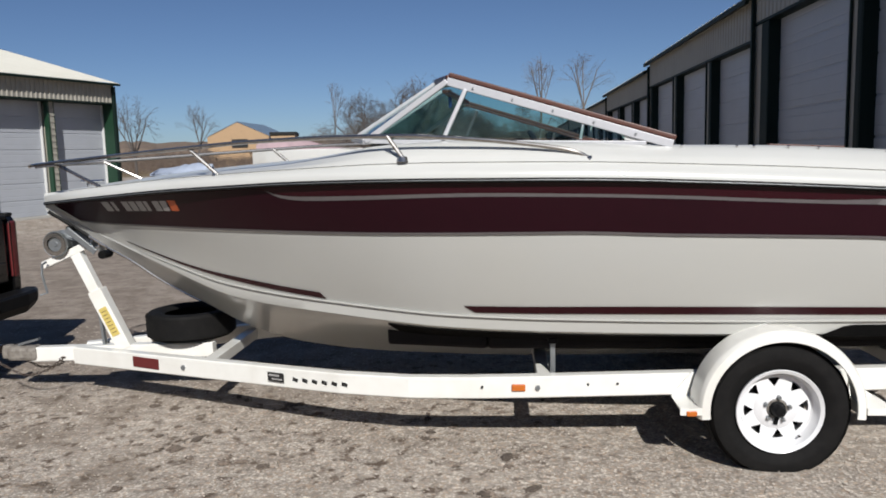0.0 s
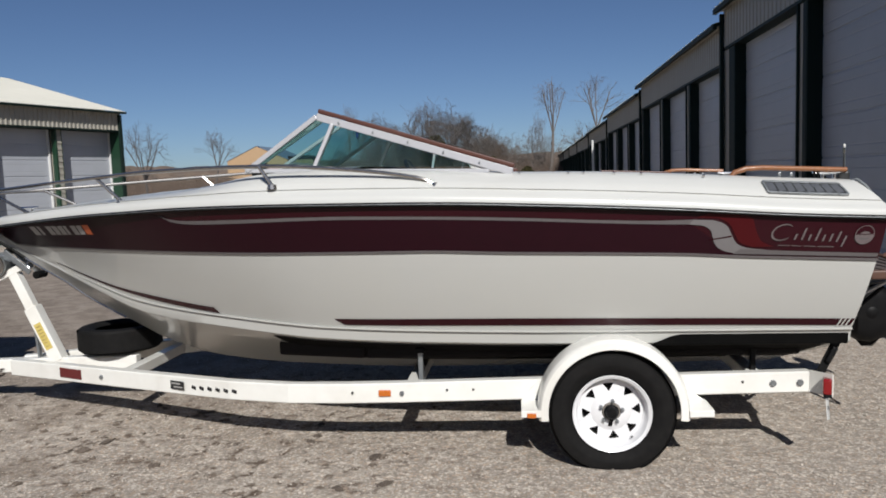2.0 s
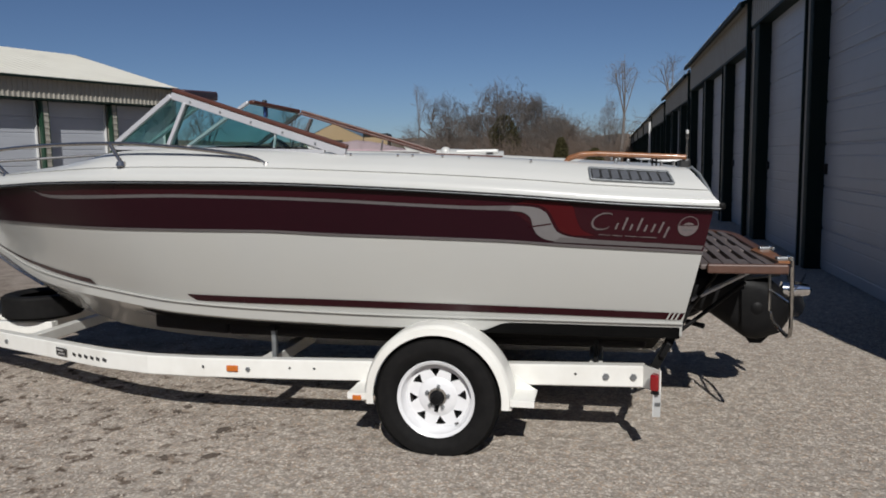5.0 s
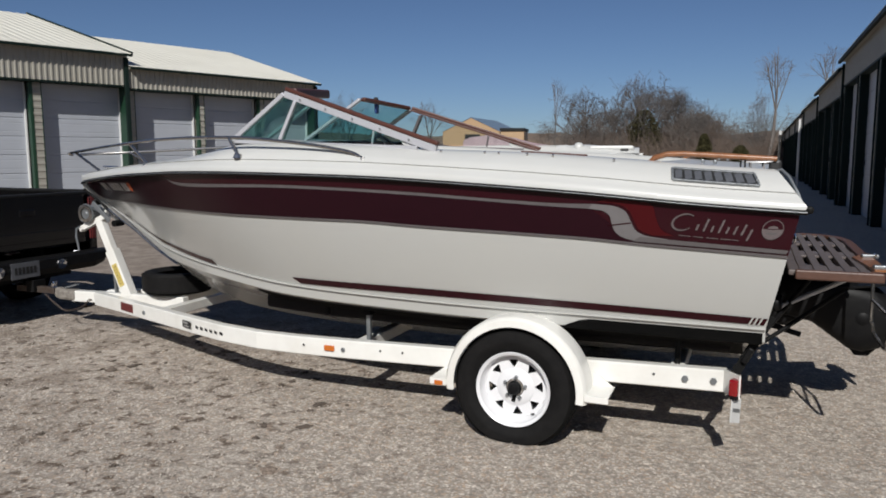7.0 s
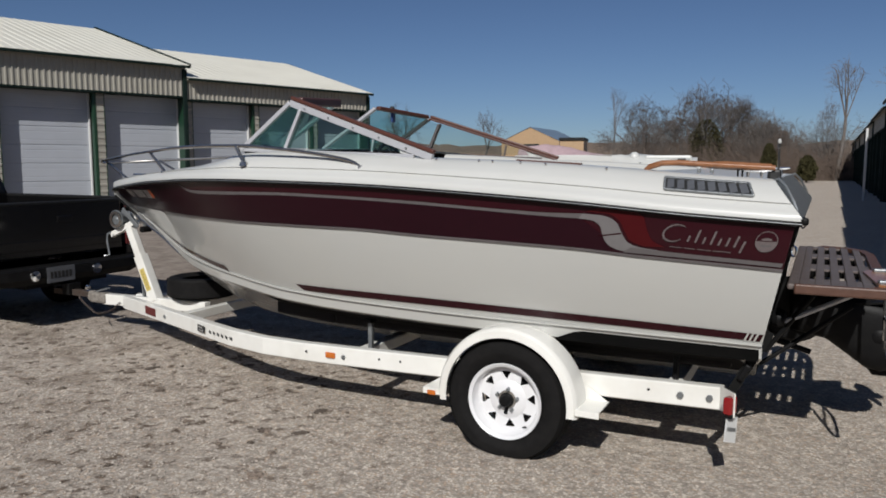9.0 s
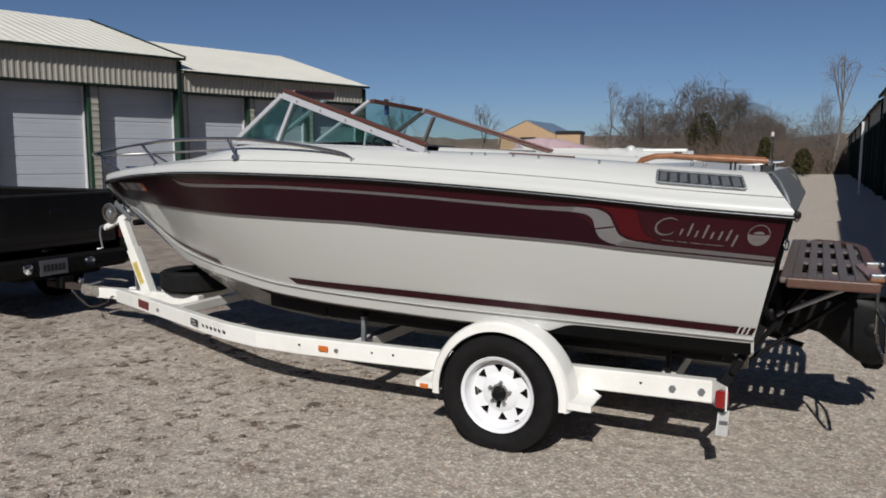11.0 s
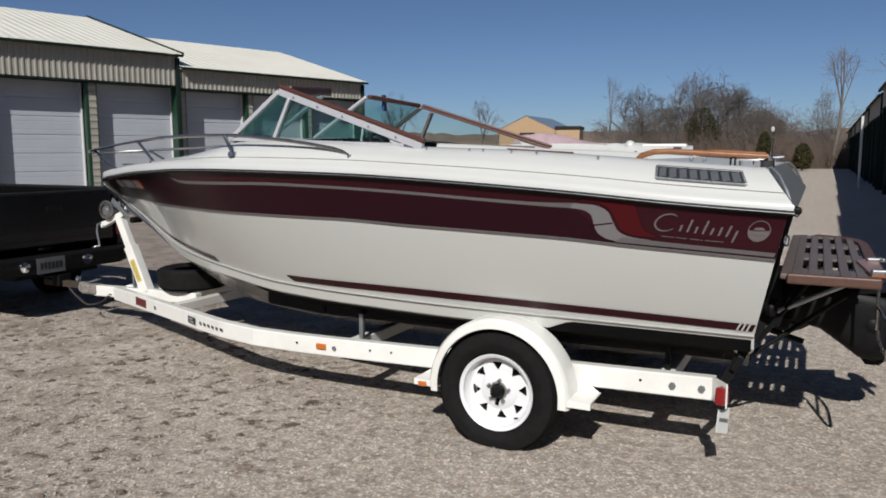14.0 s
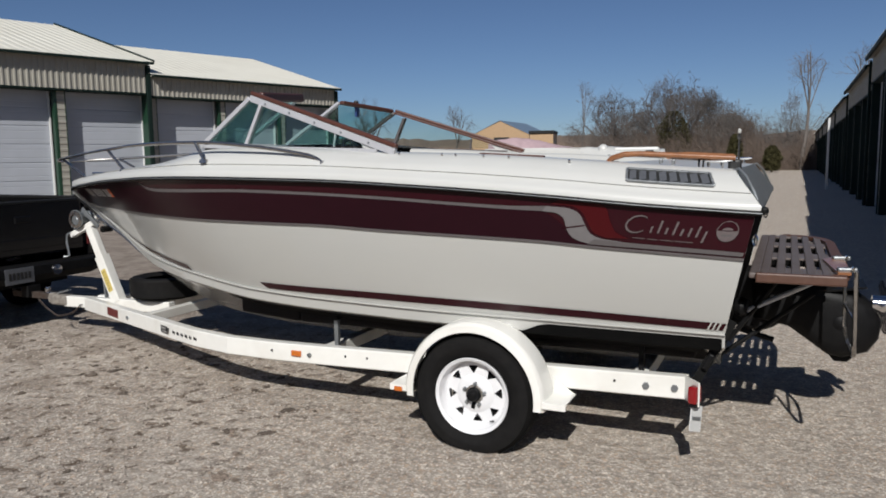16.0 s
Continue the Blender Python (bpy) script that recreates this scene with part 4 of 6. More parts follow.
    drive = part("outdrive", grid(rows, closed=True, caps=True), M_BLACKMETAL, boat, "black cast outdrive leg tilted up", smooth=True)
    part("skeg", plate([(3.36, -0.007, 0.43), (3.52, -0.007, 0.43), (3.47, -0.007, 0.375), (3.40, -0.007, 0.375)], 0.014), M_BLACKMETAL, drive)
    part("cavitation_plate", plate([(3.26, -0.10, 0.78), (3.54, -0.15, 0.83), (3.54, 0.15, 0.83), (3.26, 0.10, 0.78)], 0.012), M_BLACKMETAL, drive)
    part("drive_cap", lathe([(0.0, -0.124), (0.025, -0.122), (0.038, -0.116), (0.042, -0.10), (0.0, -0.10)], "y", 20), M_BLACKMETAL, drive, smooth=True).matrix_basis = pose(3.42, 0, 0.62)
    part("gimbal", lathe([(0.0, -0.06), (0.17, -0.05), (0.20, 0.0), (0.17, 0.05), (0.0, 0.06)], "y", 24), M_BLACKMETAL, drive, "black gimbal housing", smooth=True).matrix_basis = pose(2.97, 0.0, 0.72)
    hub = part("propeller", lathe([(0.0, 0.10), (0.035, 0.08), (0.05, 0.0), (0.05, -0.08), (0.0, -0.09)], "y", 16), M_CHROME, drive, "bare metal propeller", smooth=True)
    hub.matrix_basis = pose(3.66, 0.0, 0.725, 0, -14, -90)
    for k in range(3):
        a = radians(120 * k + 15)
        pts = []
        for r, w, tw in ((0.04, 0.05, 0.9), (0.09, 0.075, 0.7), (0.14, 0.07, 0.5), (0.175, 0.03, 0.4)):
            pts.append([(r * math.cos(a) - w * math.cos(tw) * math.sin(a) * t, w * math.sin(tw) * t, r * math.sin(a) + w * math.cos(tw) * math.cos(a) * t) for t in (-1, 0, 1)])
        bm = grid(pts)
        bmesh.ops.solidify(bm, geom=bm.faces, thickness=0.006)
        part("blade", bm, M_CHROME, hub, smooth=True)
    for y in (-0.35, 0.55):
        part("trim_tab_arm", tube([(2.90, y, 0.60), (3.08, y, 0.55)], 0.016, 8), M_BLACKMETAL, drive)
    part("power_hose", tube([(2.95, 0.0, 0.90), (3.06, -0.05, 0.92), (3.12, 0.05, 0.80), (3.10, 0.10, 0.70)], 0.02, 8), M_RUB, drive)
    # corner grab handles and rubber caps at the after end of the deck
    for s in (1, -1):
        pts = [(2.885, -s * 1.05, 1.500), (2.91, -s * 1.065, 1.510), (2.945, -s * 1.09, 1.475), (2.982, -s * 1.13, 1.405), (2.998, -s * 1.15, 1.365)]
        part("grab_handle", tube(pts, 0.0075, 8), M_GALV, boat, "chrome corner grab handle", smooth=True)
        if s == 1:
            part("corner_cap", box((0.035, 0.08, 0.035), (3.026, -s * 1.215, 1.328), (0, 0, s * 12), 0.012), M_RUB, boat, "black rubber corner cap")
    # black strap that ties the stern down to the trailer
    part("tie_down_strap", bar((2.905, -1.02, 0.78), (2.725, -1.045, 0.43), 0.045, 0.006, (0, 1, 0)), M_RUB, boat, "black tie-down strap at the stern")
    part("strap_buckle", box((0.03, 0.055, 0.09), (2.80, -1.04, 0.575), (0, 27, 0), 0.008), M_BLACKMETAL, boat, "black ratchet buckle")
    # lifting eyes on the transom
    for y in (-0.9, 0.9):
        ring = [(2.985 + 0.012 * math.cos(a), y, 1.16 + 0.025 * math.sin(a)) for a in span(0, 2 * math.pi, 13)]
        part("transom_eye", tube(ring, 0.006, 6), M_CHROME, boat, "chrome transom eye")
    # black strip at the top of the stem, a bright metal strip below it
    pts = [(x - 0.004, 0, keel_z(x) - 0.002) for x in span(-2.77, -2.50, 8)]
    part("stem_strip", tube(pts, 0.016, 8), M_RUB, boat, "black strip on the stem", smooth=True)
    pts = [(x - 0.003, 0, keel_z(x) - 0.001) for x in span(-2.50, -1.75, 16)]
    part("keel_strip", tube(pts, span(0.014, 0.008, 16), 8), M_STEEL, boat, "bright metal strip on the stem", smooth=True)
    # bow eye
    ring = [(-2.47 + 0.03 * math.cos(a), 0, 1.06 + 0.03 * math.sin(a)) for a in span(0, 2 * math.pi, 13)]
    part("bow_eye", tube(ring, 0.007, 6), M_CHROME, boat, "chrome bow eye")


build_boat()

# ---- the trailer ----
def frame_z(x):
    return 0.362 + 0.0225 * x


def build_tyre(parent, name, r, w, rim, flat=0.0, label="worn black tyre", groove=0.008):
    prof = [(rim, -w * 0.36), (rim + 0.018, -w * 0.44), (rim + 0.05, -w * 0.50), (r * 0.80, -w * 0.52), (r * 0.93, -w * 0.47), (r * 0.985, -w * 0.30)]
    tread = []
    for i in range(5):
        a = -0.36 + 0.16 * i
        tread += [(r, w * a), (r, w * (a + 0.11)), (r - groove, w * (a + 0.115)), (r - groove, w * (a + 0.155))]
    prof = prof + tread[:-2] + [(r * 0.985, w * 0.30), (r * 0.93, w * 0.47), (r * 0.80, w * 0.52), (rim + 0.05, w * 0.50), (rim + 0.018, w * 0.44), (rim, w * 0.36)]
    bm = lathe(prof, "y", 64)
    if flat:
        for v in bm.verts:
            if v.co.z < -(r - flat):
                d = -(r - flat) - v.co.z
                v.co.z = -(r - flat)
                v.co.y *= 1 + 1.2 * d
    return part(name, bm, M_TYRE, parent, label, smooth=True)


def build_rim(tyre, rim):
    """A white steel rim with eight wedge holes; the outside faces -y."""
    bm = bmesh.new()

    grow = 1.03

    def at(r, deg, d):
        k = r * grow if r < 0.18 else r
        return bm.verts.new((k * math.cos(radians(deg)), d, k * math.sin(radians(deg))))

    rA, rB, half = 0.105, 0.151, 10.0
    for k in range(8):
        for s in (1, -1):
            def q(r, a, d=-0.034):
                return at(r, 45 * k + 12 + s * a, d)
            for face in (
                [q(0.050, 0, -0.050), q(0.050, 11, -0.050), q(0.050, 22.5, -0.050), q(0.090, 22.5, -0.046), q(0.090, 11, -0.046), q(0.090, 0, -0.046)],
                [q(0.090, 0, -0.046), q(0.090, 11, -0.046), q(0.090, 22.5, -0.046), q(rA, 22.5), q(rA, 0)],
                [q(rA, 0), q(rA, 22.5), q(rB - 0.006, 22.5), q(rB - 0.006, half + 0.6), q(rB - 0.010, half - 0.8)],
                [q(rB - 0.006, half + 0.6), q(rB - 0.006, 22.5), q(0.166, 22.5, -0.032), q(0.166, half, -0.032), q(rB, half - 1)],
                [q(rB, 0), q(rB, half - 1), q(0.166, half, -0.032), q(0.166, 5.5, -0.032), q(0.166, 0, -0.032)],
            ):
                bm.faces.new(face)
    n = 64
    rings = [[at(r, 360 / n * k + 12, d) for k in range(n)] for r, d in ((0.166, -0.030), (0.1745, -0.028), (rim - 0.022, -0.040), (rim - 0.013, -0.062), (rim - 0.010, -0.086), (rim + 0.004, -0.094))]
    for a, b in zip(rings, rings[1:]):
        for k in range(n):
            j = (k + 1) % n
            bm.faces.new([a[k], a[j], b[j], b[k]])
    bmesh.ops.remove_doubles(bm, verts=bm.verts, dist=1e-4)
    bmesh.ops.recalc_face_normals(bm, faces=bm.faces)
    bmesh.ops.solidify(bm, geom=bm.faces, thickness=0.006)
    for e in bm.edges:
        if len(e.link_faces) == 2 and e.calc_face_angle(0) > 0.45:
            e.smooth = False
    wheel = part("rim", bm, M_RIM, tyre, "white spoked steel rim", smooth=True)
    part("rim_barrel", lathe([(rim + 0.003, -0.09), (rim - 0.004, -0.07), (rim - 0.02, 0.0), (rim - 0.012, 0.08)], "y", 48), M_RIM, wheel, smooth=True)
    part("brake_drum", lathe([(0.0, 0.0), (0.15, 0.0), (0.15, 0.06), (0.0, 0.06)], "y", 32), M_BLACKMETAL, wheel)
    part("hub_cap", lathe([(0.0, -0.106), (0.022, -0.104), (0.030, -0.095), (0.033, -0.066), (0.040, -0.060), (0.042, -0.045), (0.0, -0.045)], "y", 20), M_BLACKMETAL, wheel, "black greasy bearing cap", smooth=True)
    part("hub_face", lathe([(0.0, -0.053), (0.044, -0.053), (0.050, -0.046), (0.0, -0.046)], "y", 24), M_GRIME, wheel, "grimy hub")
    part("grease_drip", box((0.022, 0.006, 0.050), (0.004, -0.053, -0.056), (0, 6, 0), 0.003), M_BLACKMETAL, wheel, "dark grease run below the cap")
    for k in range(5):
        a = radians(72 * k + 90)
        part("wheel_nut", tube([(0.060 * math.cos(a), -0.046, 0.060 * math.sin(a)), (0.060 * math.cos(a), -0.068, 0.060 * math.sin(a))], [0.012, 0.009], 6), M_GALV, wheel)
    part("valve", tube([(0.125, -0.045, -0.125), (0.118, -0.075, -0.118)], 0.005, 6), M_BLACK, wheel)


def build_trailer():
    tr = thing("boat_trailer", BOAT, "white painted boat trailer with a bent steel frame", "trailer")
    plan = [(2.70, 1.005), (1.6, 1.005), (0.45, 1.005), (0.12, 0.995), (-0.22, 0.962), (-0.62, 0.855), (-1.04, 0.69), (-1.98, 0.315), (-2.62, 0.062)]
    def beam_face(x):
        """The outer face of a side beam: its distance from the middle, and its slant in degrees."""
        face = []
        for i, (px, py) in enumerate(plan):
            a, b = plan[max(0, i - 1)], plan[min(len(plan) - 1, i + 1)]
            t = Vector((a[0] - b[0], a[1] - b[1], 0)).normalized()
            face.append((px - t.y * 0.034, py + t.x * 0.034))
        for (xa, ya), (xb, yb) in zip(face, face[1:]):
            if xb <= x <= xa:
                return ya + (yb - ya) * (x - xa) / (xb - xa), math.degrees(math.atan2(ya - yb, xa - xb))
        return face[0][1], 0.0

    for s in (1, -1):
        rows = []
        for i, (x, y) in enumerate(plan):
            a, b = plan[max(0, i - 1)], plan[min(len(plan) - 1, i + 1)]
            t = Vector((b[0] - a[0], b[1] - a[1], 0)).normalized()
            nrm = Vector((-t.y, t.x, 0))
            if nrm.y < 0:
                nrm = -nrm
            z, h, w = frame_z(x), 0.058, 0.034
            ring = []
            for dw, dz in ((-w, -h + 0.006), (-w + 0.006, -h), (w - 0.006, -h), (w, -h + 0.006), (w, h - 0.006), (w - 0.006, h), (-w + 0.006, h), (-w, h - 0.006)):
                ring.append((x + nrm.x * dw, -s * (y + nrm.y * dw), z + dz))
            rows.append(ring)
        beam = part("side_beam", grid(rows, closed=True, caps=True), M_TRAILER, tr, "white box steel side beam")
        out = -s * 1.0415
        part("side_marker", box((0.072, 0.016, 0.036), (0.36, out, frame_z(0.36) + 0.002), bevel=0.005), M_AMBER, beam, "amber side marker")
        for x, r in ((0.46, 0.014), (2.504, 0.018), (2.645, 0.018)):
            part("bolt", tube([(x, out + s * 0.004, frame_z(x)), (x, out - s * 0.010, frame_z(x))], r, 6), M_GALV, beam, "galvanised bolt")
        for x in (0.17, 0.72, 0.87, 2.345):
            part("bolt_hole", tube([(x, out + s * 0.004, frame_z(x) + 0.01), (x, out - s * 0.0015, frame_z(x) + 0.01)], 0.007, 8), M_BLACK, beam)
        # reflector and badge on the slanting part
        d = Vector((-1.98 + 1.04, -(0.315 - 0.69) * s, 0)).normalized()
        ang = math.degrees(math.atan2(d.y, d.x))
        for (x, w, hh, nm, mat, lab) in ((-1.99, 0.225, 0.068, "reflector", M_REFLECT, "dull red reflector"),):
            t = (x + 1.04) / (-1.98 + 1.04)
            y = 0.69 + (0.315 - 0.69) * t
            part(nm, box((w, 0.006, hh), (0, 0, 0), bevel=0.002), mat, beam, lab).matrix_basis = pose(x - 0.012, -s * (y + 0.036), frame_z(x) + 0.004, 0, 0, ang)
        badge = part("badge", box((0.115, 0.003, 0.052), (0.0, 0, 0.002)), M_BLACK, beam, "black trade badge")
        badge.matrix_basis = pose(-1.03, -s * 0.7460, frame_z(-1.0) + 0.004, 0, 0, ang)
        part("badge_mark", box((0.075, 0.008, 0.010), (0.010, 0, 0.012)), M_DECALWHITE, badge)
        part("badge_mark", box((0.075, 0.008, 0.008), (-0.010, 0, -0.010)), M_DECALWHITE, badge)
        # the trade name beside the badge becomes short black bars that follow the bend
        for k in range(6):
            x = -0.905 + 0.062 * k
            g = beam_face(x)
            part("name_bar", box((0.036, 0.003, 0.021), (0, 0, 0), (0, 14, 0)), M_BLACK, beam, "short black bar").matrix_basis = pose(x, -s * (g[0] + 0.0005), frame_z(x) - 0.003, 0, 0, -s * g[1])
        g = beam_face(-1.70)
        part("bolt", tube([(-1.70, -s * (g[0] - 0.006), frame_z(-1.70)), (-1.70 - 0.004, -s * (g[0] + 0.010), frame_z(-1.70))], 0.016, 6), M_GALV, beam, "galvanised bolt")
        # tail: end cap, lamp, hanging plate
        ear = part("lamp_bracket", plate([(2.698, -s * 1.035, 0.368), (2.775, -s * 1.15, 0.372), (2.775, -s * 1.15, 0.492), (2.70, -s * 1.035, 0.488)][::s], 0.008), M_TRAILER, beam, "white bracket bent outwards")
        part("end_plate", box((0.006, 0.066, 0.112), (2.702, -s * 1.005, frame_z(2.70)), bevel=0.001), M_TRAILER, beam)
        part("tail_lamp", box((0.044, 0.066, 0.085), (2.750, -s * 1.135, 0.428), (0, 0, -s * 20), 0.010), M_REDLENS, beam, "red tail lamp")
        part("lamp_foot", box((0.040, 0.060, 0.016), (2.752, -s * 1.135, 0.376), (0, 0, -s * 20), 0.005), M_BLACKMETAL, beam, "black lamp foot")
        if s == 1:
            mount = part("number_plate", box((0.095, 0.004, 0.125), (0, 0, 0), bevel=0.001), M_JAMB, beam, "bent white plate hanging under the lamp")
            mount.matrix_basis = pose(2.757, -1.125, 0.306, -6, 16, 62)
            part("plate_bar", box((0.07, 0.002, 0.018), (0.0, -0.004, 0.0)), M_GALV, mount)
        # mudguard with its skirt and step pads
        rows = []
        cx, cz, R = 1.630, 0.313, 0.400
        for a in span(-6, 186, 40):
            c, sn = math.cos(radians(a)), math.sin(radians(a))
            rows.append([(cx + (R + dr) * c, -s * yy, cz + (R + dr) * sn) for dr, yy in ((-0.012, 1.078), (0.0, 1.078), (0.0, 1.215), (-0.004, 1.235), (-0.016, 1.250), (-0.052, 1.255), (-0.055, 1.251), (-0.018, 1.243), (-0.012, 1.215))])
        guard = part("mudguard", grid(rows, closed=True, caps=True), M_TRAILER, tr, "white rounded steel mudguard", smooth=True)
        for x0, x1, nm in ((1.140, 1.245, "front_step"), (2.020, 2.145, "rear_step")):
            part(nm, plate([(x0 if x0 < 1.5 else x0 - 0.02, -s * 1.045, 0.325), (x0, -s * 1.25, 0.325), (x1, -s * 1.25, 0.325), (x1 if x0 > 1.5 else x1 + 0.02, -s * 1.045, 0.325)][::s], 0.006), M_TRAILER, guard, "white step pad")
            xa, xb = (x0, x1) if x0 < 1.5 else (x1, x0)
            part("step_lip", box((x1 - x0, 0.008, 0.035), ((x0 + x1) / 2, -s * 1.25, 0.314), bevel=0.002), M_TRAILER, guard)
            part("step_gusset", plate([(xa, -s * 1.046, 0.325), (xb, -s * 1.046, 0.46 if x0 < 1.5 else 0.415), (xb, -s * 1.046, 0.325)], 0.006), M_TRAILER, guard)
        part("marker", box((0.050, 0.014, 0.026), (1.195, -s * 1.255, 0.307), bevel=0.004), M_AMBER, guard, "amber marker under the step")
        # wheel
        tyre = build_tyre(tr, "tyre", 0.341, 0.205, 0.207, 0.033)
        tyre.matrix_basis = pose(1.622, -s * 1.135, 0.307, 0, 7 if s == 1 else 20, 0 if s == 1 else 180)
        build_rim(tyre, 0.207)
        # carpeted bunk with uprights
        bm = bmesh.new()
        add_bar(bm, (-0.38, -s * 0.60, 0.555), (0.2, -s * 0.72, 0.555), 0.09, 0.10, (0, 0, 1), 0.02)
        add_bar(bm, (0.2, -s * 0.72, 0.555), (2.72, -s * 0.80, 0.575), 0.09, 0.10, (0, 0, 1), 0.02)
        part("bunk", bm, M_DARKVINYL, tr, "black carpeted bunk")
        for x in (0.55, 2.45):
            # Rear uprights and arms are coloured black for the shade under the hull.
            part("bunk_upright", box((0.028, 0.03, 0.22), (x, -s * 0.86, frame_z(x) + 0.13), bevel=0.004), M_GALV if x < 1 else M_BLACKMETAL, tr, "upright bracket")
            part("bunk_arm", box((0.05, 0.20, 0.03), (x, -s * 0.80, frame_z(x) + 0.21), bevel=0.004), M_BLACKMETAL, tr)
    # tongue, cross members and axle
    part("tongue", bar((-1.68, 0, frame_z(-1.68)), (-2.98, 0, frame_z(-3.0)), 0.075, 0.10, (0, 0, 1), 0.008), M_TRAILER, tr, "white box steel tongue")
    for x, y in ((-1.57, 0.47), (0.5, 0.97), (2.45, 0.97)):
        part("cross_member", bar((x, -y, frame_z(x) - 0.01), (x, y, frame_z(x) - 0.01), 0.075, 0.075, (0, 0, 1), 0.006), M_TRAILER, tr, "white cross member")
    part("axle", tube([(1.632, -1.06, 0.306), (1.632, 1.06, 0.306)], 0.03, 12), M_BLACKMETAL, tr, "black axle tube")
    coup = part("coupler", box((0.22, 0.11, 0.10), (-3.04, 0, frame_z(-3.05) + 0.01), bevel=0.025), M_GRIME, tr, "grimy hitch coupler")
    part("coupler_cup", lathe([(0.0, 0.05), (0.035, 0.045), (0.045, 0.0), (0.04, -0.04), (0.0, -0.045)], "z", 16), M_GRIME, coup, smooth=True).matrix_basis = pose(-3.16, 0, frame_z(-3.15) + 0.02)
    part("coupler_latch", bar((-3.08, 0, 0.36), (-2.93, 0, 0.40), 0.03, 0.015), M_GALV, coup)
    for s in (1, -1):
        pts = [(-3.25, -0.08 * s, 0.30), (-3.12, -0.10 * s, 0.23), (-2.98, -0.10 * s, 0.17), (-2.84, -0.07 * s, 0.20), (-2.74, -0.045 * s, 0.28)]
        fs = [smooth_curve(range(5), [p[i] for p in pts]) for i in range(3)]
        ch = None
        for k in range(26):
            c = Vector(tuple(f(4 * k / 25) for f in fs))
            dv = (Vector(tuple(f(4 * (k + 0.3) / 25) for f in fs)) - c).normalized()
            q = dv.to_track_quat("X", "Z" if k % 2 else "Y").to_matrix()
            ring = [c + q @ Vector((0.016 * math.cos(a), 0.008 * math.sin(a), 0)) for a in span(0, 2 * math.pi, 9)]
            ob = part("chain_link" if ch else "safety_chain", tube(ring, 0.003, 4), M_IRON, ch or tr, "" if ch else "rusty safety chain")
            ch = ch or ob
    # winch post
    post = part("winch_post", bar((-2.30, 0, 0.33), (-2.485, 0, 0.74), 0.085, 0.10, (1, 0, 0), 0.006), M_TRAILER, tr, "leaning white winch post")
    part("post_top", bar((-2.47, 0, 0.70), (-2.60, 0, 0.99), 0.065, 0.075, (1, 0, 0), 0.006), M_TRAILER, post)
    part("post_brace", bar((-2.455, 0.0, 0.33), (-2.475, 0, 0.63), 0.03, 0.018, (1, 0, 0)), M_GALV, post, "thin grey brace behind the post")
    lab = part("warning_label", box((0.058, 0.003, 0.21), (0, 0, 0)), M_YELLOW, post, "yellow warning label")
    lab.matrix_basis = pose(-2.39, -0.0445, 0.525, 0, -24.3, 0)
    for k in range(7):
        part("label_bar", box((0.036, 0.002, 0.004), (0, -0.003, 0.078 - 0.026 * k)), M_TEAKDULL, lab)
    arm = part("winch_arm", bar((-2.53, 0, 1.045), (-2.84, 0, 0.915), 0.055, 0.05, (0, 0, 1), 0.006), M_TRAILER, post, "white winch arm")
    drum = part("winch_drum", lathe([(0.0, -0.06), (0.015, -0.06), (0.02, -0.055), (0.06, -0.055), (0.085, -0.062), (0.088, -0.050), (0.060, -0.045), (0.060, 0.045), (0.088, 0.050), (0.085, 0.062), (0.0, 0.06)], "y", 28), M_GALV, tr, "grey galvanised winch drum", smooth=True)
    part("winch_cheek", box((0.15, 0.008, 0.13), (0.03, 0.068, -0.01), (0, 20, 0), 0.003), M_TRAILER, drum, "white painted winch cheek")
    drum.matrix_basis = pose(-2.715, 0, 1.065)
    part("winch_side", lathe([(0.050, -0.006), (0.076, -0.006), (0.080, 0.0), (0.076, 0.006), (0.050, 0.006)], "y", 28), M_STEEL, drum, "bright drum rim").matrix_basis = pose(0, -0.064, 0)
    hnd = part("winch_handle", tube([(-2.79, -0.06, 0.945), (-2.80, -0.09, 0.93), (-2.80, -0.10, 0.86), (-2.775, -0.10, 0.74), (-2.81, -0.13, 0.73)], 0.009, 8), M_GALV, post, "cranked steel winch handle")
    part("bow_stop_bracket", bar((-2.63, -0.055, 1.165), (-2.44, -0.055, 1.005), 0.012, 0.040, (1, 0, 1), 0.003), M_GALV, post, "grey bow stop bracket")
    part("bow_stop_bracket", bar((-2.63, 0.055, 1.165), (-2.44, 0.055, 1.005), 0.012, 0.055, (1, 0, 1), 0.003), M_GALV, post)
    part("bow_roller", tube([(-2.40, -0.05, 0.985), (-2.40, 0.05, 0.985)], 0.028, 14), M_RUB, post, "black rubber bow roller")
    part("bow_roller", tube([(-2.615, -0.05, 1.165), (-2.615, 0.05, 1.165)], 0.022, 14), M_RUB, post)
    part("winch_strap", bar((-2.74, 0, 1.125), (-2.49, 0, 1.05), 0.045, 0.004), M_GALV, post)
    # spare tyre lying on the frame
    spare = thing("spare_tyre", BOAT @ pose(-1.90, 0.16, 0.478, 90, 0, 0), "black spare tyre lying flat on the trailer frame", "tyre")
    build_tyre(spare, "carcass", 0.30, 0.185, 0.175, groove=0.0)
    part("disc", lathe([(0.0, 0.02), (0.10, 0.02), (0.15, 0.0), (0.178, -0.03)], "y", 32), M_BLACKMETAL, spare)


build_trailer()

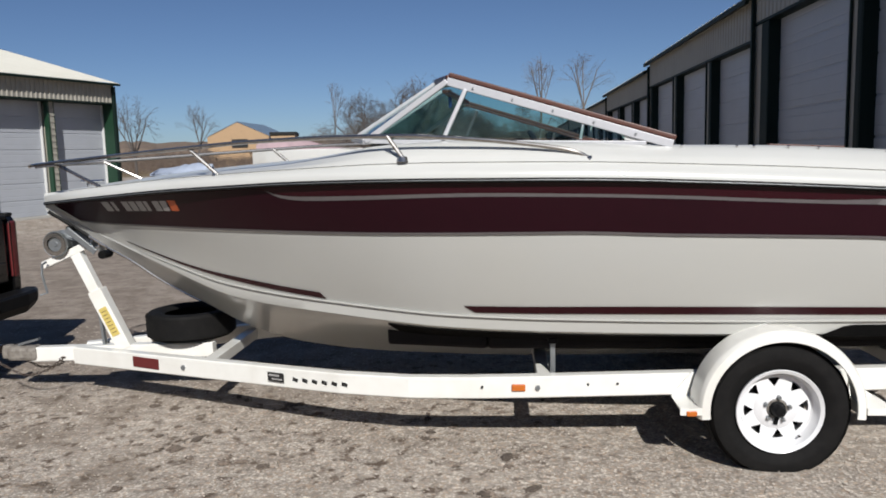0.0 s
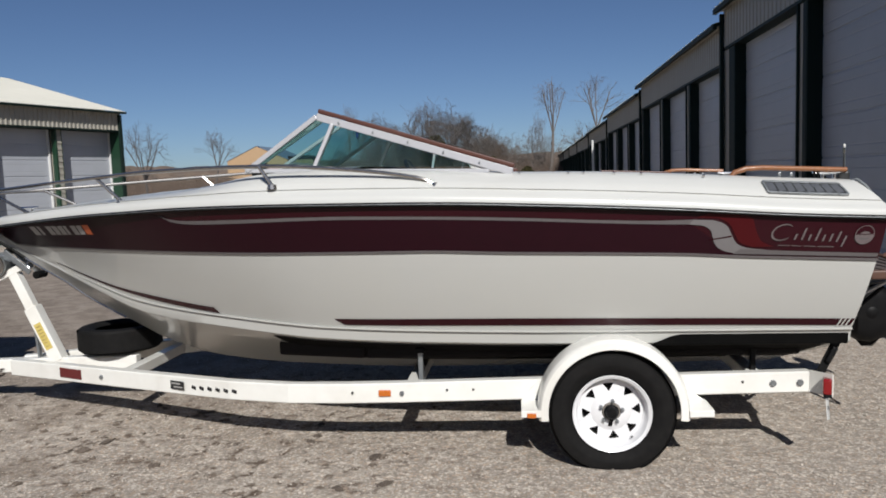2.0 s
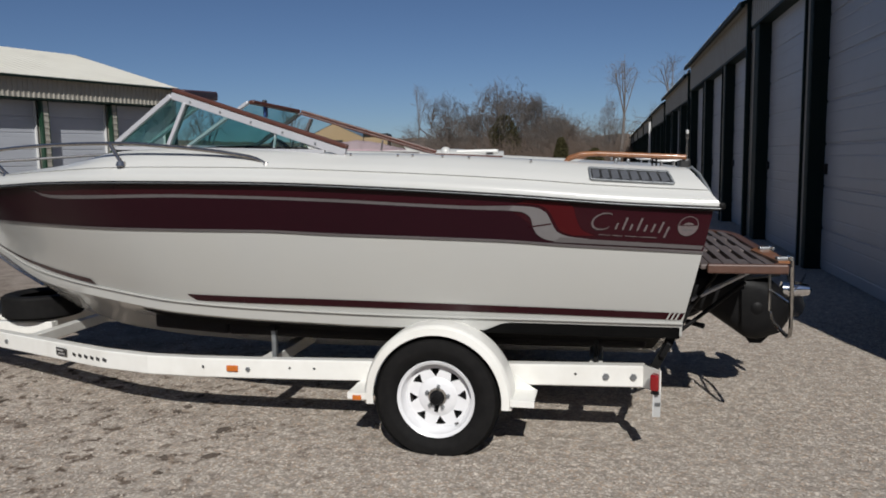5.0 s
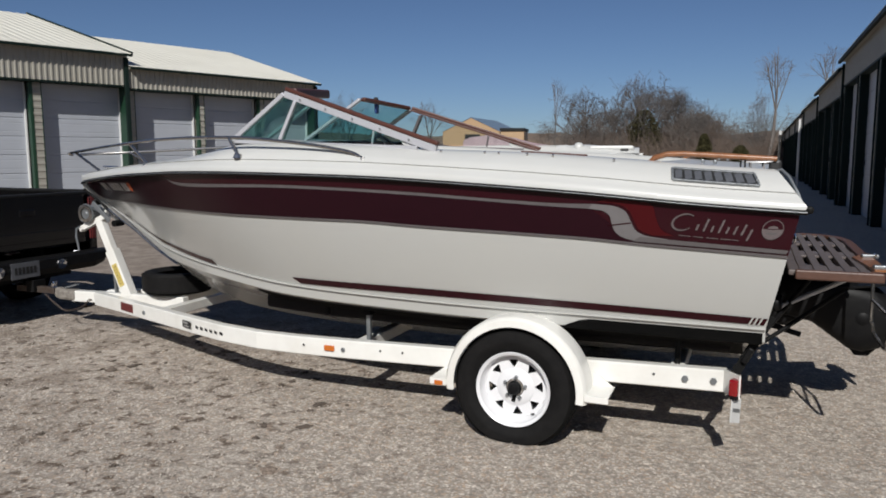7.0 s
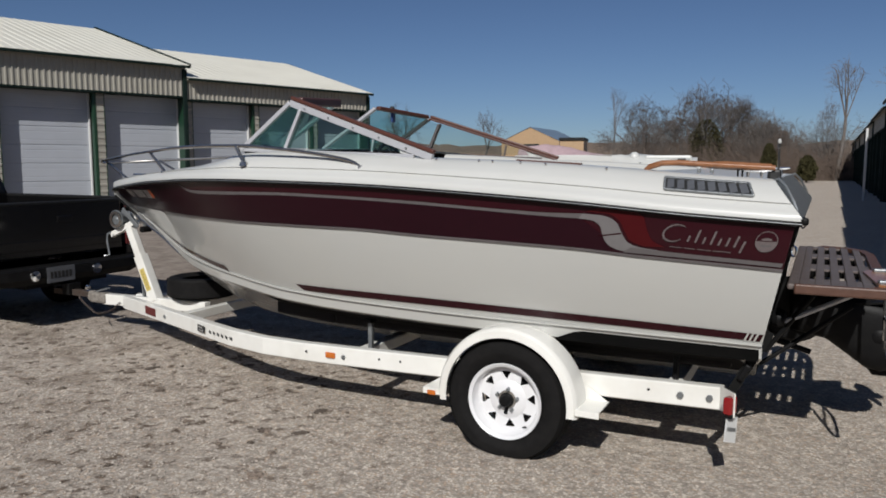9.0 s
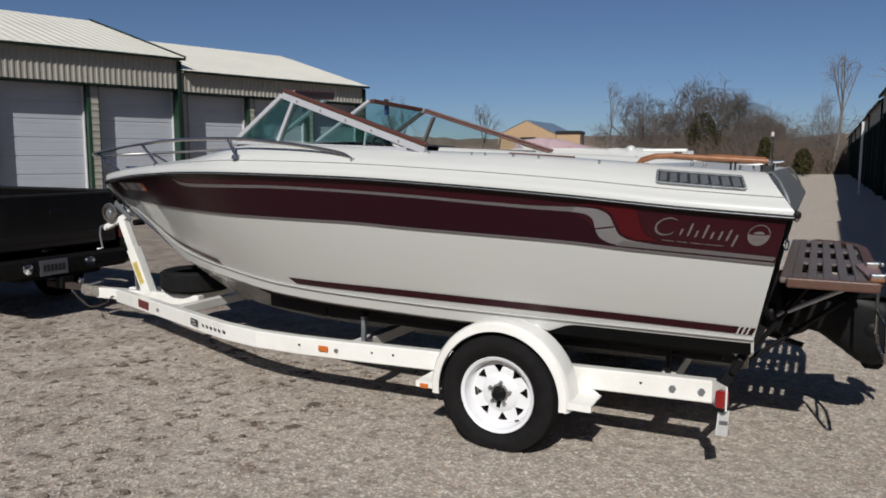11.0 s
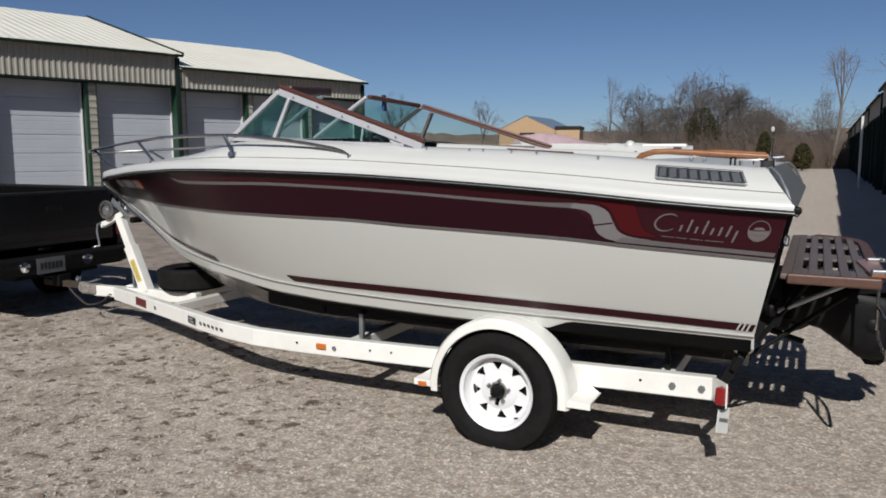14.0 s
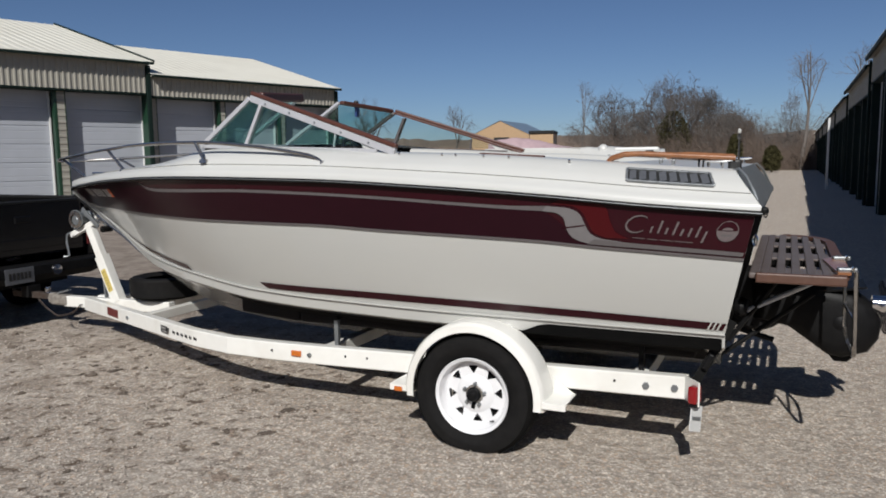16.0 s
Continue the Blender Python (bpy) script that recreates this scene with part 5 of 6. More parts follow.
# ---- the black pickup that tows it ----
def build_pickup():
    tk = thing("pickup_truck", pose(-3.68, 4.80, 0), "black pickup truck with its tailgate shut", "truck")
    W = 0.86
    gate = part("tailgate", box((0.06, 1.46, 0.53), (0, 0, 0.935), bevel=0.02), M_PAINT, tk, "glossy black tailgate")
    part("gate_lip", box((0.085, 1.50, 0.035), (-0.01, 0, 1.192), bevel=0.012), M_PLASTIC, gate)
    part("gate_handle", box((0.024, 0.17, 0.07), (0.026, 0.05, 1.03), bevel=0.01), M_PAINT, gate, "black handle")
    part("gate_crease", box((0.016, 1.40, 0.10), (0.026, 0, 0.79), bevel=0.006), M_PAINT, gate)
    for s in (1, -1):
        prof = [(0.0, 0.44), (0.03, 0.48), (0.035, 1.14), (0.0, 1.195), (-2.05, 1.205), (-2.05, 0.46), (-1.40, 0.42), (-1.33, 0.66), (-1.2, 0.78), (-1.02, 0.83), (-0.84, 0.78), (-0.71, 0.66), (-0.64, 0.42)]
        part("bed_side", plate([(x, s * (W - 0.07), z) for x, z in prof], 0.07 * (-1 if s == 1 else -1)), M_PAINT, tk, "glossy black bed side")
        part("tail_light", box((0.05, 0.075, 0.46), (0.012, s * 0.825, 0.93), bevel=0.018), M_REFLECT, tk, "tall red tail light")
        part("bed_rail", box((2.05, 0.09, 0.03), (-1.02, s * (W - 0.03), 1.208), bevel=0.008), M_PLASTIC, tk)
        for x in (-1.02, -4.25):
            ty = build_tyre(tk, "tyre", 0.36, 0.24, 0.21, 0.005, "black truck tyre")
            ty.matrix_basis = pose(x, s * 0.76, 0.355, 0, 0, 180 if s == 1 else 0)
            build_rim(ty, 0.21)
    part("bed_floor", box((2.0, 1.6, 0.04), (-1.02, 0, 0.70)), M_PLASTIC, tk)
    part("bed_front", box((0.05, 1.6, 0.55), (-2.03, 0, 0.96)), M_PAINT, tk)
    # step bumper
    rows = []
    for y in span(-0.95, 0.95, 15):
        e = max(0.0, abs(y) - 0.72) / 0.23
        d = 0.21 - 0.10 * e * e
        rows.append([(0.02, y, 0.60), (d - 0.02, y, 0.60), (d, y, 0.585), (d + 0.004, y, 0.50 + 0.05 * e), (d - 0.03, y, 0.44 + 0.09 * e), (0.02, y, 0.43 + 0.09 * e)])
    bumper = part("rear_bumper", grid(rows, closed=True, caps=True), M_BLACKMETAL, tk, "black step bumper")
    pl = part("number_plate", box((0.006, 0.30, 0.15), (0.211, -0.15, 0.515), bevel=0.002), M_FIN, bumper, "grey number plate")
    for i in range(6):
        part("plate_bar", box((0.003, 0.026, 0.065), (0.2155, -0.25 + 0.04 * i, 0.515)), M_BLACK, pl)
    part("plate_lamp", lathe([(0.0, 0.02), (0.05, 0.015), (0.055, -0.01), (0.0, -0.01)], "y", 20), M_CHROME, bumper, "round chrome socket").matrix_basis = pose(0.21, 0.25, 0.525, 0, 0, -90)
    part("plate_lamp", lathe([(0.0, 0.02), (0.05, 0.015), (0.055, -0.01), (0.0, -0.01)], "y", 20), M_CHROME, bumper, "round chrome socket").matrix_basis = pose(0.21, -0.42, 0.525, 0, 0, -90)
    part("hitch_bar", box((0.50, 0.06, 0.06), (0.18, -0.01, 0.315), bevel=0.006), M_IRON, tk, "rusty hitch bar")
    part("hitch_mount", box((0.10, 0.14, 0.12), (0.16, -0.01, 0.35), bevel=0.01), M_BLACKMETAL, tk, "grimy hitch plate")
    part("hitch_ball", lathe([(0.0, 0.06), (0.02, 0.055), (0.028, 0.03), (0.02, 0.008), (0.03, 0.0), (0.0, -0.01)], "z", 16), M_CHROME, tk, smooth=True).matrix_basis = pose(0.40, -0.01, 0.345)
    part("chassis", box((4.6, 0.9, 0.14), (-2.2, 0, 0.46)), M_BLACKMETAL, tk)
    # cab and bonnet
    cab = [(-2.10, 0.50), (-2.10, 1.22), (-2.18, 1.68), (-2.35, 1.75), (-3.25, 1.76), (-3.45, 1.70), (-4.0, 1.20), (-5.05, 1.10), (-5.12, 0.9), (-5.12, 0.45), (-4.65, 0.45), (-4.60, 0.66), (-4.42, 0.80), (-4.25, 0.84), (-4.06, 0.80), (-3.90, 0.66), (-3.86, 0.45)]
    bm = bmesh.new()
    a = [bm.verts.new((x, -0.86 + 0.14 * max(0, z - 1.2) / 0.5, z)) for x, z in cab]
    b = [bm.verts.new((x, 0.86 - 0.14 * max(0, z - 1.2) / 0.5, z)) for x, z in cab]
    for i in range(len(cab)):
        j = (i + 1) % len(cab)
        bm.faces.new([a[i], a[j], b[j], b[i]])
    bm.faces.new(a)
    bm.faces.new(list(reversed(b)))
    body = part("cab", bm, M_PAINT, tk, "glossy black cab")
    part("rear_window", plate([(-2.098, -0.62, 1.28), (-2.098, 0.62, 1.28), (-2.172, 0.56, 1.62), (-2.172, -0.56, 1.62)], -0.01), M_PLASTIC, body, "dark rear window")
    for s in (1, -1):
        part("wing_mirror", box((0.10, 0.22, 0.20), (-3.55, s * 0.98, 1.30), bevel=0.03), M_PLASTIC, body, "black wing mirror")
        part("side_window", plate([(-2.35, s * 0.842, 1.27), (-3.75, s * 0.842, 1.27), (-3.40, s * 0.742, 1.66), (-2.40, s * 0.742, 1.66)], 0.008 * s), M_PLASTIC, body, "dark side window")


build_pickup()

# ---- storage buildings ----


def ribbed(length, z0, z1, depth=0.013, step=0.20, k=1.0):
    """Corrugated sheet facing +x, running along y from 0 to length."""
    pts = []
    y = 0.0
    while y < length - 0.02:
        for dy, d in ((0.0, 0), (0.105, 0), (0.125, depth), (0.175, depth), (0.195, 0)):
            if y + dy * k < length:
                pts.append((d, y + dy * k))
        y += step * k
    pts.append((0.0, length))
    return grid([[(d, y, z) for d, y in pts] for z in (z0, z1)])


def storage_block(m, eave, trim, near, door_mat_label, group, length=12.25, first=0.42, open_bay=-1, rise=1.68, half=5.05, pitch=3.86, door_w=3.32, rec=0.245, head=0.0, out=0.125, door_h=3.9):
    """Three shuttered bays; local +x faces the lane, y runs along it. rec: how deep the doors sit; head, out: how far header and eave stand out."""
    b = thing("storage_building", m, "low metal storage building with white shutter doors and " + door_mat_label, "building", group)
    sunny = trim != M_DARKGREEN
    part("wall", box((0.20, length, eave - 0.1), (-4.5 if open_bay >= 0 else -rec - 0.38, length / 2, (eave - 0.1) / 2)), M_TAN, b, "tan metal wall")
    deep = 2 * half - (0.7 if sunny else 0.04)
    for y in (length - 0.07, 0.07):
        part("end_wall", box((deep, 0.12, eave - 0.05), (-2 * half + deep / 2 + (0.05 if sunny else 0.0), y, (eave - 0.05) / 2)), M_TAN, b, "tan metal end wall")
    part("header", ribbed(length, door_h, eave - 0.02, 0.028 if sunny else 0.013, k=0.8 if sunny else 1.0), M_TAN, b, "tan corrugated header").matrix_basis = pose(head, 0, 0)
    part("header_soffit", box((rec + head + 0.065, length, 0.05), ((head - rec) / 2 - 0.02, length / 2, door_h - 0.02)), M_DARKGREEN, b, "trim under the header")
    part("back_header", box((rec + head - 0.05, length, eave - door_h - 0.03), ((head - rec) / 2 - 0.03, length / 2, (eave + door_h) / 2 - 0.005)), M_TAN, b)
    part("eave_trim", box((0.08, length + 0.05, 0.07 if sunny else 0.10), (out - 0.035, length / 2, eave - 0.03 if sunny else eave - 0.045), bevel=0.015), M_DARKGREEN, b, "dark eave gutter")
    part("eave_soffit", box((out - head - 0.03 + 0.04, length, 0.03), ((out + head) / 2 - 0.06, length / 2, eave - 0.03)), M_TAN, b, "tan soffit")
    # roof: two ribbed slopes
    for sgn in (1, -1):
        rows = []
        for x, z in ((out + 0.005, eave + 0.012), (-half, eave + rise)):
            xx = x if sgn == 1 else -2 * half - x
            row = []
            y = -0.05
            while y < length + 0.04:
                for dy, d in ((0.0, 0.0), (0.24, 0.0), (0.262, 0.014), (0.285, 0.0)):
                    if y + dy <= length + 0.05:
                        row.append((xx, y + dy, z + d))
                y += 0.305
            rows.append(row)
        part("roof", grid(rows), M_CREAM, b, "cream ribbed metal roof")
        part("verge", bar((out if sgn == 1 else -2 * half - out, length + 0.02, eave - 0.03), (-half, length + 0.02, eave + rise - 0.03), 0.05, 0.06), M_DARKGREEN, b, "dark verge trim")
    part("ridge_cap", plate([(-half - 0.3, -0.05, eave + rise - 0.075), (-half, -0.05, eave + rise + 0.03), (-half + 0.3, -0.05, eave + rise - 0.075)], -(length + 0.1)), M_CREAM, b, "cream ridge cap")
    for y in (0.07, length - 0.07):
        part("gable", plate([(head, y, eave - 0.06), (-half, y, eave + rise - 0.04), (-2 * half - head, y, eave - 0.06)], 0.05), M_TAN, b, "tan gable")
    for k in range(3):
        y0 = first + pitch * k
        y1 = min(y0 + door_w, length - 0.06)
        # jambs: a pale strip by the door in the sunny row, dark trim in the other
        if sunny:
            part("jamb", box((0.10, 0.035, door_h - 0.05), (-rec + 0.065, y1 + 0.0175, door_h / 2 - 0.025)), M_JAMB, b, "white door jamb")
        else:
            part("jamb", box((rec + 0.025, 0.04, door_h - 0.05), (-rec / 2 + 0.01, y1 + 0.02, door_h / 2 - 0.025)), trim, b, "dark door jamb")
        part("jamb", box((rec - 0.02, 0.03, door_h - 0.05), (-rec / 2, y0 - 0.015, door_h / 2 - 0.025)), trim, b, "dark door jamb")
        if k == open_bay:
            part("bay_floor", box((4.0, y1 - y0, 0.03), (-2.1, (y0 + y1) / 2, 0.0)), M_CONC, b, "bare concrete bay floor")
            # Partition and ceiling are added to keep the open bay dark.
            part("partition", box((4.2, 0.08, door_h + 0.3), (-2.35, y0 - 0.08, (door_h + 0.3) / 2)), M_TAN, b, "tan partition added to darken the open bay")
            part("bay_ceiling", box((4.2, y1 - y0 + 0.1, 0.06), (-2.35, (y0 + y1) / 2, door_h + 0.25)), M_TAN, b)
            part("open_track", box((0.05, 0.05, door_h), (-0.30, y1 - 0.12, door_h / 2)), M_GALV, b, "door track")
            continue
        door = part("shutter_door", box((0.03, y1 - y0, door_h), (-rec, (y0 + y1) / 2, door_h / 2)), M_DOOR, b, "white sectional shutter door")
        n = 7
        h = door_h / n
        if near:
            me = None
            for i in range(n):
                if me is None:
                    prof = [(0.0, 0.012), (0.012, 0.02), (0.014, 0.13), (0.010, 0.14), (0.010, 0.15), (0.014, 0.16), (0.014, h - 0.16), (0.010, h - 0.15), (0.010, h - 0.14), (0.014, h - 0.13), (0.012, h - 0.02), (0.0, h - 0.012)]
                    bm = grid([[(d, yy, z) for d, z in prof] for yy in (0.0, y1 - y0)])
                    ob = part("door_panel", bm, M_DOOR, door)
                    me = ob.data
                else:
                    ob = mesh_part("door_panel", me, M_DOOR, door)
                ob.matrix_basis = pose(-rec + 0.016, y0, h * i)
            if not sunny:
                part("door_handle", box((0.05, 0.09, 0.14), (-rec + 0.04, y0 + 0.12, 1.35), bevel=0.01), M_PLASTIC, door, "dark latch")
        else:
            bm = bmesh.new()
            for i in range(n):
                add_box(bm, (0.03, y1 - y0, h - 0.03), (-rec + 0.017, (y0 + y1) / 2, h * (i + 0.5)))
            part("door_panels", bm, M_DOOR, door)
    for k in range(4):
        y0 = 0.0 if k == 0 else first + pitch * (k - 1) + door_w + 0.04
        y1 = length if k == 3 else first + pitch * k - 0.03
        y0 = min(y0, length)
        w = y1 - y0
        if w < 0.06:
            continue
        if not sunny:
            cut = y1 - 0.48 * w
            part("pier", box((0.22, cut - y0, door_h - 0.06), (-0.125, (y0 + cut) / 2, (door_h - 0.06) / 2)), M_TAN, b, "tan metal pier")
            part("pier_trim", box((0.24, y1 - cut, door_h - 0.06), (-0.125, (cut + y1) / 2, (door_h - 0.06) / 2)), trim, b, "pier trim in green darkened for shade")
            continue
        cut = y0 + (0.5 if k == 0 else 1.0 if k == 3 else 0.30) * w
        part("pier_trim", box((rec - 0.20, cut - y0, door_h - 0.06), (-(rec - 0.20) / 2, (y0 + cut) / 2, (door_h - 0.06) / 2), bevel=0.01), trim, b, "green metal pier trim")
        if y1 - cut < 0.05:
            continue
        pts = []
        z = 0.0
        while z < door_h - 0.26:
            pts += [(-0.012, z), (-0.012, z + 0.10), (0.006, z + 0.115), (0.006, z + 0.175), (-0.012, z + 0.19)]
            z += 0.20
        part("pier", grid([[(d, yy, zz) for d, zz in pts] for yy in (cut, y1)]), M_TAN, b, "tan ribbed pier")
        part("pier_core", box((rec - 0.04, y1 - cut - 0.004, door_h - 0.06), (-rec / 2, (cut + y1) / 2, (door_h - 0.06) / 2)), M_TAN, b)
    part("downpipe", box((0.07, 0.09, eave - 0.1), (0.03 if sunny else 0.05, 0.05, (eave - 0.1) / 2), bevel=0.008), trim, b)
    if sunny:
        part("corner_post", box((0.08, 0.13, eave - 0.08), (head + 0.045, length - 0.06, (eave - 0.08) / 2), bevel=0.008), M_DARKGREEN, b, "dark green corner post")
        part("return_wall", box((rec + head, 0.05, door_h), ((head - rec) / 2, length - 0.026, door_h / 2)), M_GREEN, b, "green return beside the last door")
        if half > 6:
            part("verge_cap", bar((out, length + 0.03, eave + 0.035), (-half, length + 0.03, eave + rise + 0.035), 0.06, 0.07), M_DARKGREEN, b, "dark verge trim")
        part("apron", box((1.0, length, 0.03), (0.05, length / 2, 0.0)), M_CONC, b, "narrow concrete apron")
    return b


# the sunny row stands at an angle to the lane; its two buildings share a corner
ROW_X, ROW_Y, ROW_TURN = -15.40, 17.84, 17.5
for start, e, rise, half, length, door0, step, wide, head_z in ((-8.45, 4.61, 2.05, 6.91, 8.45, 0.37, 2.81, 2.43, 3.69), (0.0, 4.24, 1.66, 5.28, 7.48, 0.33, 2.46, 2.16, 3.62)):
    where = pose(ROW_X, ROW_Y, 0, 0, 0, -ROW_TURN) @ pose(0, start, 0)
    storage_block(where, e, M_GREEN, True, "green trim", "storage row in the sun", length=length, first=door0, rise=rise, half=half, pitch=step, door_w=wide, rec=0.38, head=0.235, out=0.52, door_h=head_z)
SHADE_X, SHADE_Y, SHADE_LEN = 5.12, 15.2, 10.7
for i, e in enumerate((4.66, 4.38, 4.14, 3.94, 3.84, 3.77, 3.70, 3.65)):
    storage_block(pose(SHADE_X, SHADE_Y + SHADE_LEN * i, 0, 0, 0, 180), e, M_DARKGREEN, i < 3, "green trim darkened for shade", "storage row in shade", length=11.35 if i == 0 else SHADE_LEN, first=0.78 if i == 0 else 0.40, pitch=3.68 if i == 0 else 3.60, door_w=3.33 if i == 0 else 3.20, open_bay=2 if i == 0 else -1, half=4.6, rise=1.5, out=0.20, door_h=e - 0.75)
# a slim white post out in the lane beside that row
post = thing("white_post", pose(4.44, 37.0, 0), "slim white post beside the shaded storage row", "post")
part("shaft", box((0.095, 0.095, 3.06), (0, 0, 1.53), bevel=0.012), M_JAMB, post, "white painted shaft")
part("cap", box((0.115, 0.115, 0.04), (0, 0, 3.08), bevel=0.012), M_JAMB, post)


# ---- unseen plain wall added behind the lane to cut sky fill and reflections ----
def sky_cut_wall():
    b = thing("storage_building", pose(0, -12.5, 0), "plain tan wall added out of view to cut sky fill", "building")
    part("wall", box((90, 9.0, 4.9), (-20, -4.6, 2.45)), M_TAN, b, "tan metal wall")
    me = ribbed(90, 0.0, 4.9)
    part("cladding", me, M_TAN, b, "tan corrugated cladding").matrix_basis = pose(25, 0, 0, 0, 0, 90)
    part("eave_trim", box((90, 0.15, 0.12), (-20, 0.06, 4.95), bevel=0.02), M_DARKGREEN, b, "dark eave gutter")


sky_cut_wall()

# ---- distance: trees, scrub, far shed, other boats ----
def bare_tree(seed, height, fork=0.3, limbs=5, lean=(22, 46), kids=(2, 2, 2, 2), depth=5, stout=0.02, crown=0.40, low_limb=False):
    """Vertices and faces of a leafless tree: a trunk that forks into limbs, which fan out into branches and twigs."""
    rng = random.Random(seed)
    vs, fs = [], []

    def seg(a, b, ra, rb, sides):
        d = (b - a).normalized()
        u = d.cross(Vector((0.3, 0.2, 1)) if abs(d.z) < 0.95 else Vector((1, 0, 0))).normalized()
        w = d.cross(u)
        k = len(vs)
        for p, r in ((a, max(ra, 0.011)), (b, max(rb, 0.008))):
            for i in range(sides):
                t = 2 * math.pi * i / sides
                vs.append(tuple(p + (u * math.cos(t) + w * math.sin(t)) * r))
        for i in range(sides):
            j = (i + 1) % sides
            fs.append((k + i, k + j, k + sides + j, k + sides + i))

    def inside(p):
        c = height * (0.99 - crown)
        k = (crown * height) ** 2 * rng.uniform(0.80, 1.10)
        return (p.x ** 2 + p.y ** 2 + (p.z - c) ** 2) / k < 1.0 or p.z < c

    def turned(d, angle):
        side_v = d.orthogonal().normalized()
        side_v.rotate(Matrix.Rotation(rng.uniform(0, 6.283), 3, d))
        return (d * math.cos(angle) + side_v * math.sin(angle)).normalized()

    def grow(p, d, length, r, level):
        n = (5, 5, 4, 3, 2, 2)[level]
        for i in range(n):
            wander = 0.10 if level < 3 else 0.14
            d = (d + Vector((rng.uniform(-1, 1), rng.uniform(-1, 1), rng.uniform(-0.6, 1.3) if level < 3 else rng.uniform(-0.9, 0.7))) * wander).normalized()
            q = p + d * (length / n)
            if not inside(q) and level > 0 and i:
                return
            r2 = r * (1 - 0.62 / n)
            seg(p, q, r, r2, 6 if level == 0 else 4 if level < 3 else 3)
            p, r = q, r2
            if level == 0 or level >= depth or (level == 1 and i == 0):
                continue
            for _ in range(rng.randint(1, kids[min(level, 4) - 1])):
                grow(p, turned(d, radians(rng.uniform(24, 52))), length * rng.uniform(0.42, 0.66) * (1.12 - 0.45 * i / n), r * rng.uniform(0.45, 0.68), level + 1)
        return p, d, r

    r0 = height * stout
    p, d, r = grow(Vector((0, 0, -0.2)), Vector((rng.uniform(-0.06, 0.06), 0, 1)).normalized(), height * fork, r0 * 1.3, 0)
    turn = rng.uniform(0, 6.28)
    for k in range(limbs):
        a = turn + 2 * math.pi * k / limbs + rng.uniform(-0.4, 0.4)
        b = radians(rng.uniform(*lean)) if k else radians(8)
        grow(p - d * 0.1, (d * math.cos(b) + Vector((math.cos(a), math.sin(a), 0)) * math.sin(b)).normalized(), height * (1 - fork) * rng.uniform(0.82, 1.0), r * rng.uniform(0.55, 0.8), 1)
    if low_limb:
        grow(p * 0.55, Vector((0.75, 0.1, 0.65)), height * 0.28, r * 0.4, 2)
    k = height / max(v[2] for v in vs)
    return [(x * k, y * k, z * k) for x, y, z in vs], fs


def tree_mesh(name, seed, height, **kw):
    vs, fs = bare_tree(seed, height, **kw)
    me = bpy.data.meshes.new(name)
    me.from_pydata(vs, [], fs)
    return me


def put_tree(me, x, y, turn, k, label, mat, group="bare trees", wide=1.0):
    ob = new("bare_tree", me)
    if not me.materials:
        me.materials.append(mat)
    ob.matrix_basis = Matrix.Translation((x, y, 0)) @ Euler((0, 0, turn)).to_matrix().to_4x4() @ Matrix.Diagonal((wide * k, wide * k, k, 1))
    tagged(ob, label, "tree", group)
    return ob


DOME = [tree_mesh("bare_tree", sd, 10.0, fork=0.28, limbs=7, lean=(22, 58), kids=(2, 3, 3, 3), depth=5, stout=0.024, crown=0.36) for sd in (3, 8, 15)]
SCRUB = [tree_mesh("bare_tree", sd, 6.0, fork=0.12, limbs=7, lean=(10, 34), kids=(2, 2, 2, 1), depth=4, stout=0.012, crown=0.36) for sd in (21, 34, 46)]
FAN = [tree_mesh("bare_tree", sd, 13.0, fork=0.52, limbs=4, lean=(10, 21), kids=(1, 2, 2, 2), depth=4, stout=0.018, crown=0.28, low_limb=True) for sd in (5, 12)]
SMALL = [tree_mesh("bare_tree", sd, 9.0, fork=0.42, limbs=5, lean=(18, 40), kids=(2, 2, 2, 2), depth=4, stout=0.019, crown=0.26) for sd in (27, 31)]


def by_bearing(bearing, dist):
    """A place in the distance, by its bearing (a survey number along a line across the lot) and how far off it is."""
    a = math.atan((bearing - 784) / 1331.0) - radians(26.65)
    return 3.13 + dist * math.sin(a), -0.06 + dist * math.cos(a)


